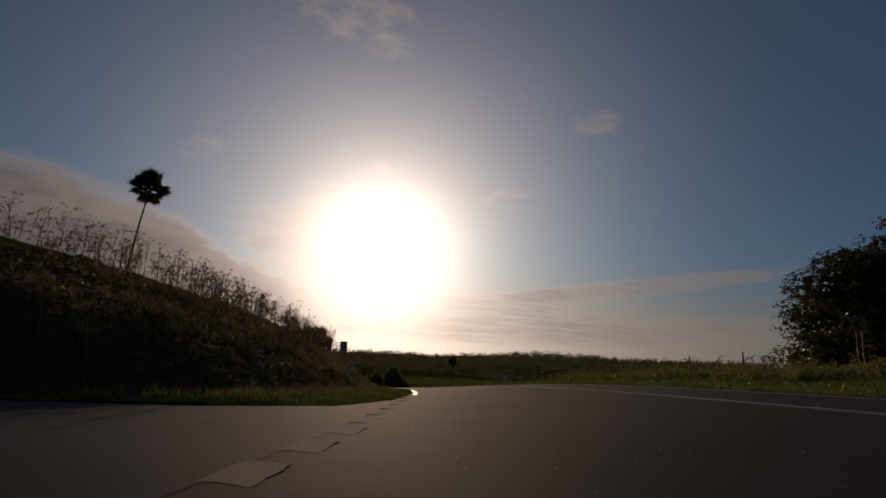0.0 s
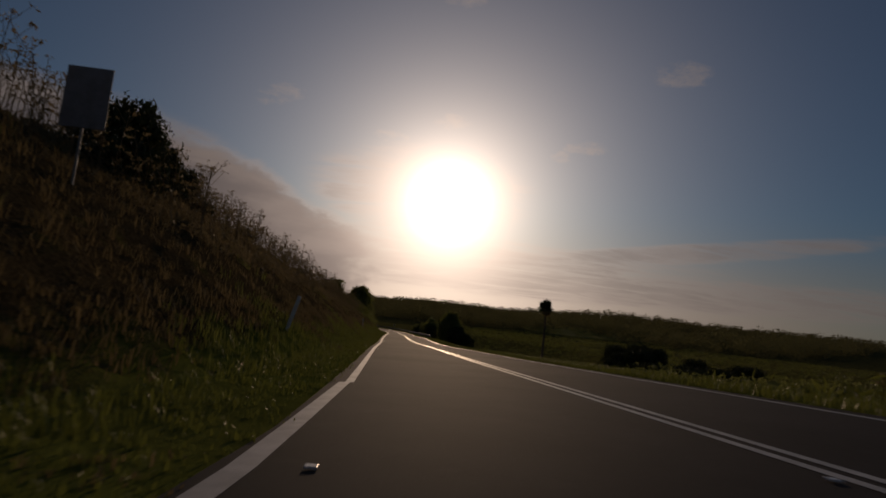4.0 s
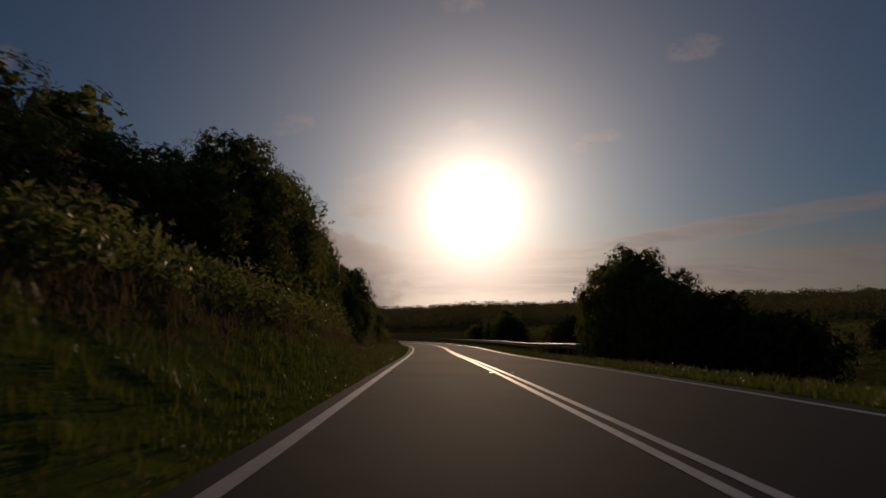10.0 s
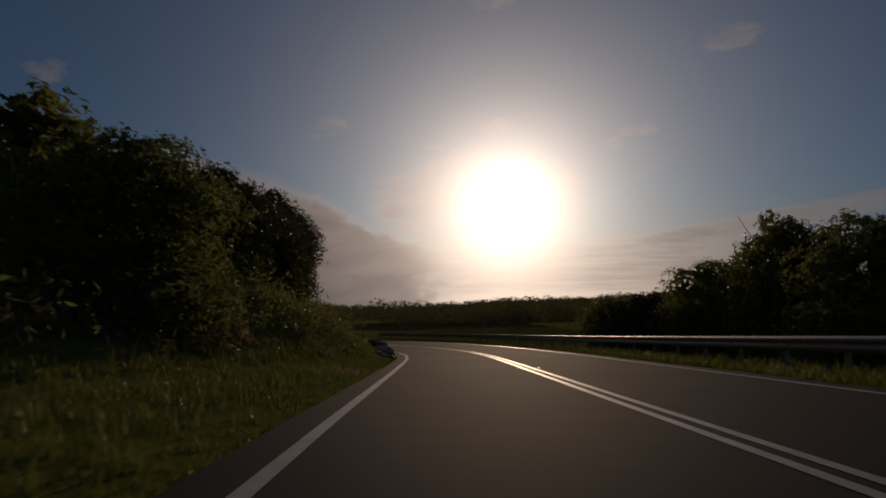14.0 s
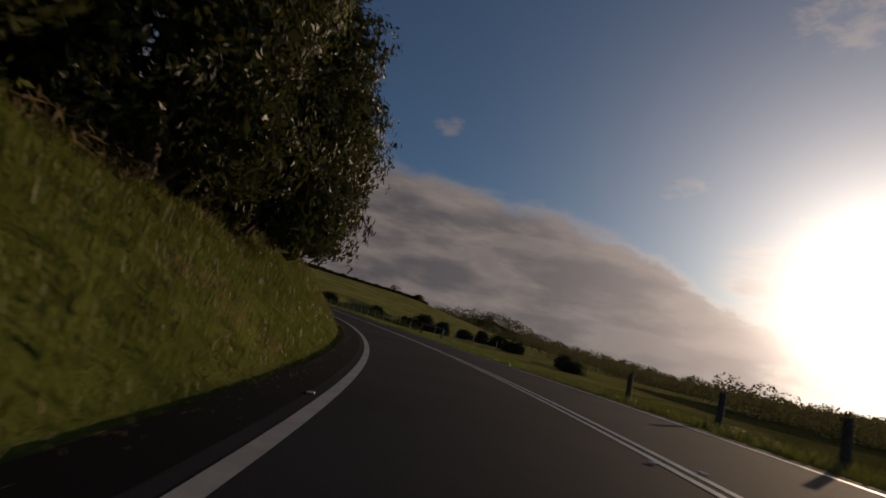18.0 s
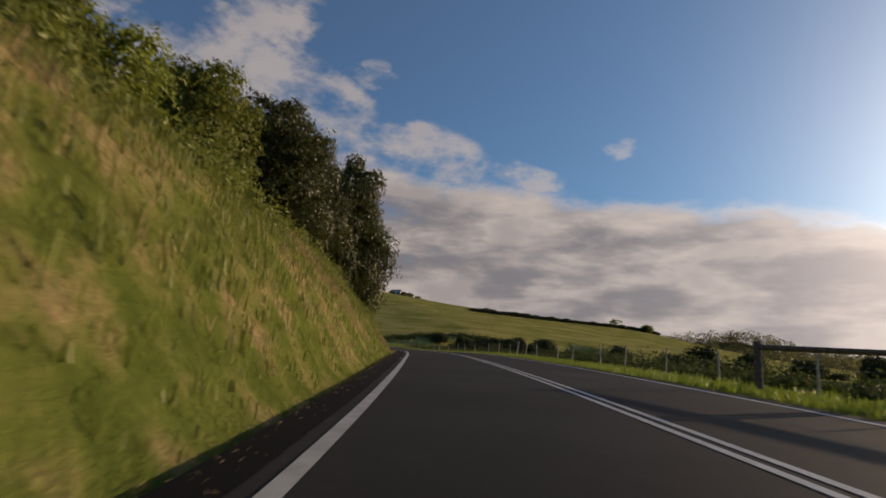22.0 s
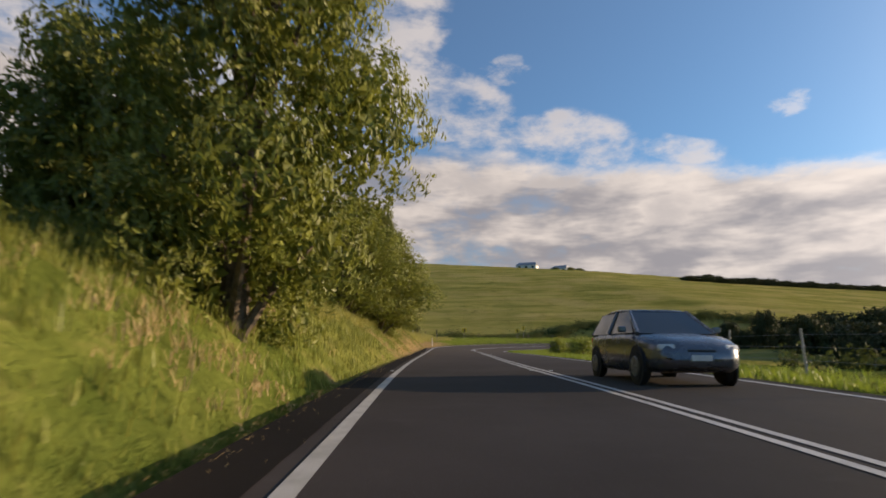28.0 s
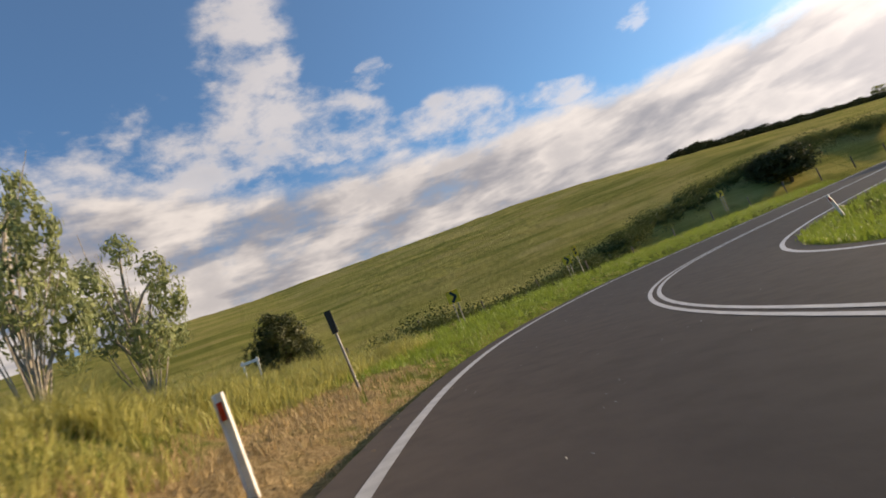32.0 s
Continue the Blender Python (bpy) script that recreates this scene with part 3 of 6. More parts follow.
def rod(bm, a, b, r0, r1=None, sides=8):
    a, b = Vector(a), Vector(b)
    d = b - a
    m = Matrix.Translation((a + b) / 2) @ d.to_track_quat("Z", "Y").to_matrix().to_4x4()
    bmesh.ops.create_cone(bm, cap_ends=True, segments=sides, radius1=r0, radius2=r0 if r1 is None else r1, depth=d.length, matrix=m)


def ribbon(s0, s1, step, lats, up=0.0, ground=False):
    """Verts and quads of a strip along the road; lats: offsets, numbers or functions of s."""
    s = np.arange(s0, s1 + step / 2, step)
    cols = []
    for l in lats:
        v = l(s) if callable(l) else np.full(len(s), float(l))
        p = at(s, v, up)
        if ground:
            p[:, 2] = land(p[:, 0], p[:, 1], s, v) + up
        cols.append(p)
    v = np.stack(cols, 1)
    n, k = v.shape[:2]
    i = np.arange(n * k).reshape(n, k)
    f = np.stack([i[:-1, :-1], i[:-1, 1:], i[1:, 1:], i[1:, :-1]], -1).reshape(-1, 4)
    return v.reshape(-1, 3), f, np.repeat(s, k)


def lane(s):
    return -np.interp(s, S, RW)
# ---------------------------------------------------------------- ground
def axis(lo, hi, fine, edge_lo, edge_hi, grow=1.16):
    a = list(np.arange(lo, hi + fine / 2, fine))
    st = fine
    while a[-1] < edge_hi:
        st *= grow
        a.append(a[-1] + st)
    st, b = fine, [a[0]]
    while b[-1] > edge_lo:
        st *= grow
        b.append(b[-1] - st)
    return np.array(b[:0:-1] + a)


def woodland(x, y):
    """1 where the land is wooded."""
    near = ease(y, 395, 450) * ease(x, -110, -50)
    east = ease(x, 150, 260) * ease(y, 60, 200)
    north = ease(y, 640, 820) * ease(x, -330, -150)
    return np.maximum(np.maximum(near, east), np.maximum(north, ease(y, 900, 1100)))


def build_ground():
    gx, gy = axis(-340, 60, 4.0, -3000, 3000), axis(-40, 560, 4.0, -700, 4200)
    xx, yy = np.meshgrid(gx, gy, indexing="ij")
    s, lat = road_coords(xx, yy)
    z = land(xx, yy, s.reshape(xx.shape), lat.reshape(xx.shape))
    near = (ease(lat, -24, -18) * (1 - ease(lat, 7.5, 10.5))).reshape(xx.shape)
    z = z - near * (1.1 + 2.6 * (1 - ease(lat, -3, 3))).reshape(xx.shape) - 0.05
    rng = np.random.default_rng(3)
    z += np.where(near > 0, 0, rng.normal(0, 0.12, z.shape))
    v = np.stack([xx, yy, z], -1).reshape(-1, 3)
    i = np.arange(len(v)).reshape(xx.shape)
    f = np.stack([i[:-1, :-1], i[1:, :-1], i[1:, 1:], i[:-1, 1:]], -1).reshape(-1, 4)
    me = mesh_of("ground", v, f, M_LAND, smooth=True)
    wood = woodland(xx, yy).ravel()
    # rank grass, bracken and painted valley shade east of the road; sunlit slope spared
    slope = np.exp(-((xx - 150) / 55.0) ** 2 - ((yy - 600) / 90.0) ** 2)
    coarse_shaded = (ease(xx, -70, -20) * (1 - ease(slope, 0.25, 0.5))).ravel()
    wood = wood * (1 - ease(slope, 0.25, 0.5).ravel())
    me.attributes.new("coarse_shaded", "FLOAT", "POINT").data.foreach_set("value", coarse_shaded.astype(np.float32))
    me.attributes.new("wood", "FLOAT", "POINT").data.foreach_set("value", wood.astype(np.float32))
    return tagged(new("ground", me), "rolling green pasture with dark wooded ridges beyond", "ground", kind="structure")


build_ground()


def dryness(s, lat):
    d = np.maximum(-lat - seal(s), 0)
    base = table(s, (-30, 0.3), (150, 0.3), (250, 0.2), (318, 0.12), (334, 0.36), (345, 0.40), (372, 0.40), (400, 0.40), (430, 0.42),
                 (455, 0.34), (485, 0.27), (505, 0.2), (520, 0.14), (540, 0.16), (548, 0.3), (555, 0.3), (562, 0.08), (600, 0.0))
    base = base + np.where(s < 235, 0.55 * ease(d, 1.4, 3.2) * (1 - 0.6 * ease(s, 178, 200)) - 0.2 * (1 - ease(d, 1.2, 2.6)), 0.0)
    lo = table(s, (-30, 0.0), (440, 0.0), (500, 0.0), (507, 0.12), (514, 0.5), (548, 0.6), (556, 0.4), (562, 0))
    broad = 1.0 + 0.75 * ease(s, 505, 530)
    return np.clip(np.where(lat < 0, base + lo * np.exp(-((d - 0.5 - 1.2 * ease(s, 544, 553)) / broad) ** 2), 0.12), 0, 1)


def build_verge(name, s0, s1, lats, label):
    v, f, s = ribbon(s0, s1, 0.5, lats, 0.0, True)
    _, lat = road_coords(v[:, 0], v[:, 1])
    rng = np.random.default_rng(5)
    edge = np.abs(lat) > 5.2
    v[:, 2] += np.where(edge, rng.normal(0, 0.05, len(v)), 0.0)
    me = mesh_of(name, v, f , M_VERGE, smooth=True)
    me.attributes.new("dry", "FLOAT", "POINT").data.foreach_set("value", dryness(s, lat).astype(np.float32))
    me.attributes.new("dead", "FLOAT", "POINT").data.foreach_set("value", (1 - ease(s, 235, 300)).astype(np.float32))
    return tagged(new(name, me), label, "verge", kind="structure")


LEFT_STEPS = [22, 19, 16.5, 14.5, 12.8, 11.4, 10.2, 9.2, 8.2, 7.3, 6.5, 5.7, 5.0, 4.3, 3.7, 3.1, 2.5, 2.0, 1.5, 1.1, 0.7, 0.35, 0.0]
build_verge("verge_left", 12, 590, [(lambda s, q=q: -seal(s) - q * (0.72 + 0.28 * ease(s, 20, 60))) for q in LEFT_STEPS],
            "steep roadside bank of rough green and straw-coloured grass")
build_verge("verge_right", -28, 610, [(lambda s, q=q: np.full(len(s), WR + 0.45 + q)) for q in (0, 0.4, 0.9, 1.5, 2.2, 3.0, 4.0, 5.2, 6.4, 7.4)],
            "narrow verge of bright green grass beside the road")

# ---------------------------------------------------------------- road
def flat_strip(name, s0, s1, lats, up, mat, label, category, step=1.0):
    v, f, s = ribbon(s0, s1, step, lats, up)
    me = mesh_of(name, v, f, mat, smooth=True)
    # aged tone and painted sun brightening grow from s 488 to 538
    me.attributes.new("worn_sunlit", "FLOAT", "POINT").data.foreach_set("value", (ease(s, 488, 538) * (mat == M_ROAD)).astype(np.float32))
    return tagged(new(name, me), label, category, kind="structure")


flat_strip("road", -28, 690, [lambda s: -seal(s) - 0.06, lambda s: -np.minimum(seal(s) + 0.03, 9.0), lambda s: lane(s) - 0.12, lambda s: lane(s) * 0.5, 0, 1.7, WR, WR + 0.5], 0.0, M_ROAD,
           "dark grey two-lane asphalt road", "road")
flat_strip("edge_line_left", 70, 620, [lambda s: lane(s) - 0.07, lambda s: lane(s) + 0.07], 0.006, M_PAINT, "worn white edge line on the asphalt", "road marking")
flat_strip("centre_line_left", -28, 620, [-0.17, -0.06], 0.006, M_PAINT, "white line of the double centre line", "road marking")
flat_strip("centre_line_right", -28, 620, [0.06, 0.17], 0.006, M_PAINT, "white line of the double centre line", "road marking")
flat_strip("edge_line_right", 10, 620, [WR - 0.07, WR + 0.07], 0.006, M_PAINT, "thin worn white edge line", "road marking")
# the painted edge that swings in from the side road, and the row of concrete slabs before it
flat_strip("edge_line_mouth", 23, 70, [lambda s: -table(s, (23, 6.95), (27, 6.5), (33, 6.02), (37, 5.55), (43, 5.22), (54, 4.85), (64, 4.1), (70, 3.93)) - 0.09,
                                       lambda s: -table(s, (23, 6.95), (27, 6.5), (33, 6.02), (37, 5.55), (43, 5.22), (54, 4.85), (64, 4.1), (70, 3.93)) + 0.09],
           0.006, M_PAINT, "white edge line that curves in from the side road", "road marking")


flat_strip("side_road", -28, 21, [lambda s: -np.minimum(seal(s) + 0.03, 26), lambda s: np.maximum(-np.minimum(seal(s) - 0.3, 14), -9.95 + 0.163 * (s - 5.3) - 4.0 * (1 - ease(s, 2, 16))) * 0.5
            + 0.5 * (-9.95 + 0.163 * (s - 5.3)), lambda s: -9.95 + 0.163 * (s - 5.3)], 0.004, M_SIDE, "pale worn asphalt at the mouth of the side road", "road", 0.5)


M_OLD_PAINT = plain("old_paint", (0.15, 0.13, 0.11), 0.97, 0, 0.45, 7, 0.3)


def dashes():
    """The broken line across the mouth of the side road, thick old paint in worn dashes."""
    rng = random.Random(4)
    for i in range(9):
        s = 5.18 + i * 1.84
        p = at(s, -9.80 + 0.163 * (s - 5.18), 0.004)
        th = float(np.interp(s, S, TH)) - 0.16
        outline = []
        for k in range(32):
            u = k / 8
            side, q = int(u), (u - int(u)) * 2 - 1
            x, y = ((q, -1), (1, q), (-q, 1), (-1, -q))[side]
            outline.append((0.47 * x + 0.06 * y + rng.uniform(-0.018, 0.018), 0.225 * y + rng.uniform(-0.018, 0.018)))
        bm = bmesh.new()
        top = [bm.verts.new((x, y, 0.008)) for x, y in outline]
        low = [bm.verts.new((x * 1.01, y * 1.01, -0.02)) for x, y in outline]
        bm.faces.new(top)
        for k in range(32):
            bm.faces.new((low[k], low[(k + 1) % 32], top[(k + 1) % 32], top[k]))
        me = bpy.data.meshes.new("painted_dash")
        bm.to_mesh(me)
        bm.free()
        me.materials.append(M_OLD_PAINT)
        ob = new("painted_dash", me)
        ob.matrix_basis = Matrix.Translation(p) @ Matrix.Rotation(th + math.pi / 2, 4, "Z")
        tagged(ob, "worn off-white painted dash across the side road's mouth", "road marking", "broken line across the side road")


dashes()


def chips():
    """Pale chips on the asphalt, added in place of sun glints on its texture."""
    rng = np.random.default_rng(23)
    n = 900
    s = np.concatenate([rng.uniform(3, 40, 500), rng.uniform(262, 300, 250), rng.uniform(540, 575, 150)])
    lat = np.where(s < 50, rng.normal(-6.5, 1.6, n), rng.normal(-2.0, 1.6, n))
    p = at(s, np.clip(lat, -9, 3))
    r = rng.uniform(0.003, 0.009, n)[:, None]
    corner = np.array([(1, 0, 0), (-0.5, 0.87, 0), (-0.5, -0.87, 0), (0.1, 0, 1.0)])
    a = rng.uniform(0, 6.28, n)
    turn = np.stack([np.stack([np.cos(a), -np.sin(a), 0 * a], 1), np.stack([np.sin(a), np.cos(a), 0 * a], 1), np.stack([0 * a, 0 * a, 0 * a + 1], 1)], 1)
    v = p[:, None] + np.einsum("nij,kj->nki", turn, corner) * r[:, None]
    f = (np.arange(n)[:, None, None] * 4 + np.array([(0, 1, 3), (1, 2, 3), (2, 0, 3)])).reshape(-1, 3)
    tagged(new("glint_chips", mesh_of("glint_chips", v.reshape(-1, 3), f, M_MARKER)), "pale chips standing in for sun glints on the asphalt", "stones", kind="stuff")


chips()


# ---------------------------------------------------------------- plants
def leaf_mesh(name, centres, out, size, mat, rng, slim=0.45, tuft=1):
    """Many small folded leaves as one mesh: a diamond of two triangles each."""
    n = len(centres)
    a = rng.normal(size=(n, 3)) + 0.8 * out
    a /= np.linalg.norm(a, axis=1, keepdims=True)
    t = rng.normal(size=(n, 3)) * 0.9 + 0.7 * out - np.array([0, 0, 0.35])
    if tuft > 1:
        lead = (np.arange(n) // tuft) * tuft
        centres = centres[lead] + t * (size * 0.42)
        a = 0.5 * a + 0.9 * out[lead]
        a /= np.linalg.norm(a, axis=1, keepdims=True)
    t -= (t * a).sum(1, keepdims=True) * a
    t /= np.linalg.norm(t, axis=1, keepdims=True) + 1e-9
    b = np.cross(a, t)
    L = (size * rng.uniform(0.7, 1.35, n))[:, None]
    v = np.stack([centres - t * L * 0.5, centres + b * L * slim * 0.5 + a * L * 0.08, centres + t * L * 0.5, centres - b * L * slim * 0.5 + a * L * 0.08], 1)
    i = np.arange(n)[:, None] * 4
    f = np.concatenate([i + np.array([0, 1, 2]), i + np.array([0, 2, 3])], 1).reshape(-1, 3)
    return mesh_of(name, v.reshape(-1, 3), f, mat)


def crown_points(rng, blobs, n):
    """Points spread over the outsides of clumps, and the way outwards at each."""
    wts = np.array([b[3] ** 2 for b in blobs])
    pick = rng.choice(len(blobs), n, p=wts / wts.sum())
    c, r = np.array([b[:3] for b in blobs])[pick], np.array([b[3] for b in blobs])[pick]
    d = rng.normal(size=(n, 3))
    d /= np.linalg.norm(d, axis=1, keepdims=True)
    depth = 1 - np.abs(rng.normal(0, 0.16, n))
    lump = 1 + 0.13 * np.sin(d[:, 0] * 7 + pick) * np.sin(d[:, 1] * 6 + 2 * pick) + 0.09 * np.sin(d[:, 2] * 11 + pick)
    p = c + d * (r * depth * lump)[:, None] * np.array([1, 1, 0.86])
    return p, d


def tree_proto(name, seed, height, spread, mat, leaf, count, label, bark=None, bare=0.0, bushy=True, open_=False, tuft=6):
    """A tree: a tapered trunk, limbs to the clumps of the crown, and the crown itself."""
    rng = np.random.default_rng(seed)
    root = thing(name, label, "tree", Matrix.Identity(4))
    low = height * (0.0 if bushy else 0.36)
    blobs = []
    k = 22 if not open_ else 9
    for i in range(k):
        u = (i + 0.5) / k
        z = low + (height - low) * (0.09 + 0.87 * u)
        ring = spread * math.sqrt(max(1.0 - ((u - 0.38) / 0.66) ** 2, 0.02))
        ang = i * 2.4 + rng.uniform(-0.4, 0.4)
        rr = ring * rng.uniform(0.45, 0.78)
        size = spread * rng.uniform(0.32, 0.50) * (1.05 - 0.25 * u) * (0.72 if open_ else 1.0)
        blobs.append((rr * math.cos(ang), rr * math.sin(ang), z - size * 0.55 * u, size))
    p, d = crown_points(rng, blobs, count)
    keep = p[:, 2] > 0.15
    bark = bark or M_BARK
    bm = bmesh.new()
    girth = 0.45 if open_ else 1.0
    rod(bm, (0, 0, -0.5), (0.05 * spread, 0, max(low * 0.9, 0.6)), 0.035 * height * girth, 0.032 * height * girth, 9)
    rod(bm, (0.05 * spread, 0, max(low * 0.85, 0.55)), (0.0, 0.04 * spread, height * 0.78), 0.032 * height * girth, 0.008 * height * girth, 8)
    part("trunk", bm, bark, root)
    if open_:
        for i in range(26):
            bm = bmesh.new()
            a = i * 2.4
            foot = Vector((0.06 * math.cos(a), 0.06 * math.sin(a), rng.uniform(0.0, 0.45) * height))
            ring = spread * rng.uniform(0.25, 0.85)
            mid = Vector((ring * 0.55 * math.cos(a), ring * 0.55 * math.sin(a), foot.z + height * rng.uniform(0.2, 0.35)))
            tip = Vector((ring * math.cos(a + 0.3), ring * math.sin(a + 0.3), min(mid.z + height * rng.uniform(0.15, 0.35), height * 0.97)))
            rod(bm, foot, mid, 0.006 * height, 0.004 * height, 5)
            rod(bm, mid, tip, 0.004 * height, 0.0015 * height, 4)
            rod(bm, mid, mid + Vector((0.3 * math.sin(a), 0.3 * math.cos(a), 0.6)) * (height / 6), 0.003 * height, 0.001 * height, 4)
            part("twig", bm, bark, root)
    for q in blobs[:: 2]:
        bm = bmesh.new()
        z0 = min(max(q[2] - spread * 0.55, low * 0.5), height * 0.7)
        mid = (q[0] * 0.45, q[1] * 0.45, (z0 + q[2]) / 2 + 0.1)
        rod(bm, (0.02, 0.02, z0), mid, 0.013 * height, 0.009 * height, 6)
        rod(bm, mid, q[:3], 0.009 * height, 0.003 * height, 6)
        part("limb", bm, bark, root)
    if not open_:
        q, e = crown_points(rng, [(b[0] * 0.8, b[1] * 0.8, b[2], b[3] * 0.74) for b in blobs], count // 4)
        part("inner_foliage", leaf_mesh(name + "_inner", q[q[:, 2] > 0.1], e[q[:, 2] > 0.1], leaf * 1.8, mat, rng, 0.55), mat, root)
    part("crown", leaf_mesh(name + "_crown", p[keep], d[keep], leaf, mat, rng, 0.42, tuft), mat, root)
    return root


LABELS = {
    "dense": "dense dark green broadleaf tree on the roadside bank",
    "tall": "tall leafy green tree leaning over the bank",
    "round": "rounded bushy green tree above the grass bank",
    "wispy": "thin pale-leaved tree with bare grey branches",
    "shrub": "low scrubby green bush among the grass",
    "dark": "dark rounded bush beside the paddock",
}
PROTO = {
    "dense": tree_proto("broadleaf_tree", 1, 7.0, 3.1, M_LEAF_DARK, 0.18, 19000, LABELS["dense"]),
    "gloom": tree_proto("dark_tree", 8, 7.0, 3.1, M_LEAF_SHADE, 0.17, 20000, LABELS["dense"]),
    "tall": tree_proto("tall_tree", 2, 9.0, 3.3, M_LEAF, 0.135, 31000, LABELS["tall"], bushy=True),
    "round": tree_proto("round_tree", 3, 5.5, 2.8, M_LEAF, 0.19, 16000, LABELS["round"]),
    "wispy": tree_proto("wispy_tree", 4, 6.0, 2.4, M_LEAF_PALE, 0.20, 4200, LABELS["wispy"], M_PALE_BARK, bushy=False, open_=True),
    "shrub": tree_proto("shrub", 5, 1.8, 1.3, M_LEAF_FRESH, 0.12, 2600, LABELS["shrub"]),
    "dark": tree_proto("dark_bush", 6, 3.4, 2.3, M_LEAF_DEEP, 0.21, 4600, LABELS["dark"]),
    "back": tree_proto("bank_tree", 7, 8.0, 3.2, M_LEAF_DARK, 0.45, 2600, LABELS["dense"]),
}
SIZE = {"dense": (7.0, 3.1), "gloom": (7.0, 3.1), "tall": (9.0, 3.3), "round": (5.5, 2.8), "wispy": (6.0, 2.4), "shrub": (1.8, 1.3), "dark": (3.4, 2.3), "back": (8.0, 3.2)}
USED = set()
_rng = random.Random(8)


def plant(kind, p, height, spread, label="", group="", turn=None, lean=0.0):
    """Sets a tree of that kind at p with that height and half-width."""
    h, r = SIZE[kind]
    m = Matrix.Translation(p) @ Matrix.Rotation(_rng.uniform(0, 6.28) if turn is None else turn, 4, "Z") @ Matrix.Rotation(lean, 4, "X") \
        @ Matrix.Diagonal((spread / r, spread / r, height / h, 1))
    if kind in USED:
        k = PROTO[kind].scale
        ob = copy_thing(PROTO[kind], m @ Matrix.Diagonal((1 / k[0], 1 / k[1], 1 / k[2], 1)))
    else:
        ob = PROTO[kind]
        ob.matrix_basis = m
        USED.add(kind)
    return tagged(ob, label, "", group)


WISPY = ((-269.5, 396.0, 9.0, 2.6), (-277.5, 398.6, 7.8, 3.0))   # place, height of the top, half-width


def on_land(x, y, sink=0.0):
    return Vector((x, y, float(land(np.array([x]), np.array([y]))[0]) - sink))


def left_tree(kind, s, lat, top, spread, group="trees along the bank", label="", sink=0.4):
    """A tree on the left bank whose top stands that far above the road."""
    p = spot(s, lat, sink)
    road_z = float(at(s, 0.0)[2])
    plant(kind, p, max(top + road_z - p.z, 1.2), spread, label, group)


for q in (("dense", 161, -12.4, 5.6, 2.4), ("dense", 167, -11.2, 6.6, 2.6), ("dense", 172, -11.0, 6.7, 2.6), ("dense", 175, -9.8, 7.0, 2.4), ("dense", 180, -9.7, 9.6, 2.9),
          ("dense", 186, -9.5, 9.9, 2.8), ("dense", 192.5, -10.2, 8.4, 2.6), ("dense", 204, -10.8, 10.4, 2.2), ("round", 198, -10.0, 7.8, 2.4), ("round", 208, -10.2, 6.9, 2.6), ("dense", 213.5, -9.4, 8.6, 2.6),
          ("dense", 219, -9.9, 6.4, 2.4), ("round", 227, -10.0, 6.3, 2.3), ("round", 232.5, -10.8, 5.8, 2.1), ("dense", 241, -9.4, 6.0, 2.6),
          ("dense", 250, -11.0, 8.0, 2.6), ("dense", 258, -11.2, 9.0, 2.8), ("dense", 265, -11.2, 10.0, 2.9), ("dense", 272, -11.4, 11.0, 2.9), ("tall", 279, -11.5, 12.0, 2.9),
          ("dense", 285, -11.5, 12.0, 2.7), ("dense", 291, -11.4, 12.2, 2.8), ("tall", 297, -9.4, 9.6, 2.9), ("wispy", 300.5, -9.0, 12.6, 2.6), ("dense", 301, -8.0, 9.0, 2.9), ("dense", 304, -11.3, 11.5, 2.9), ("tall", 309, -8.3, 11.0, 3.1),
          ("tall", 315, -8.0, 11.4, 3.3), ("wispy", 312, -8.4, 13.4, 2.6), ("dense", 322, -8.4, 14.2, 3.2), ("tall", 328, -7.6, 13.0, 3.3), ("dense", 346.5, -14.8, 14.0, 2.6), ("dense", 352, -12.2, 11.8, 3.0), ("round", 357, -12.6, 12.4, 2.7), ("tall", 362, -9.6, 11.6, 2.5),
          ("tall", 371, -10.2, 10.0, 2.4), ("round", 379, -9.6, 6.4, 1.2), ("round", 386, -9.8, 8.2, 2.0), ("tall", 391.5, -9.2, 9.8, 2.4), ("round", 398, -9.6, 11.5, 2.6), ("round", 396.5, -14.2, 11.0, 2.1), ("tall", 405, -9.6, 12.0, 2.6), ("tall", 407.5, -7.7, 13.0, 2.8), ("tall", 412, -8.2, 12.0, 2.5),
          ("round", 419, -10.6, 12.0, 2.9), ("tall", 427, -10.4, 13.6, 3.2), ("tall", 434, -9.9, 11.0, 2.7), ("round", 441, -9.0, 9.8, 2.4), ("round", 448, -7.7, 9.2, 2.2),
          ("round", 455, -11.4, 10.0, 2.6), ("tall", 461.4, -8.8, 10.6, 3.2), ("tall", 467, -8.7, 10.4, 3.1), ("tall", 474, -9.4, 10.5, 2.8), ("tall", 490, -6.0, 10.2, 2.5),
          ("round", 493, -10.0, 8.0, 2.4), ("tall", 501, -8.8, 9.2, 2.4), ("tall", 511, -8.0, 8.8, 3.1), ("tall", 515.4, -6.7, 8.0, 3.2), ("dense", 517.5, -6.9, 10.2, 1.2), ("tall", 520.8, -7.9, 9.4, 2.8),
          ("round", 533, -8.4, 6.4, 1.0), ("round", 543.4, -9.4, 8.2, 2.6), ("round", 548.2, -9.5, 7.0, 2.6)):
    # between s 390 and 420 the canopy's inner shade is put into leaf colour
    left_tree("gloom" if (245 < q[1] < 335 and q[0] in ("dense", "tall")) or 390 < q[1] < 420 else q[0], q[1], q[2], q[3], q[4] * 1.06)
for x, y, h, r in WISPY:
    p = on_land(x, y, 0.3)
    plant("wispy", p, h - p.z, r, "", "thin trees by the bend")
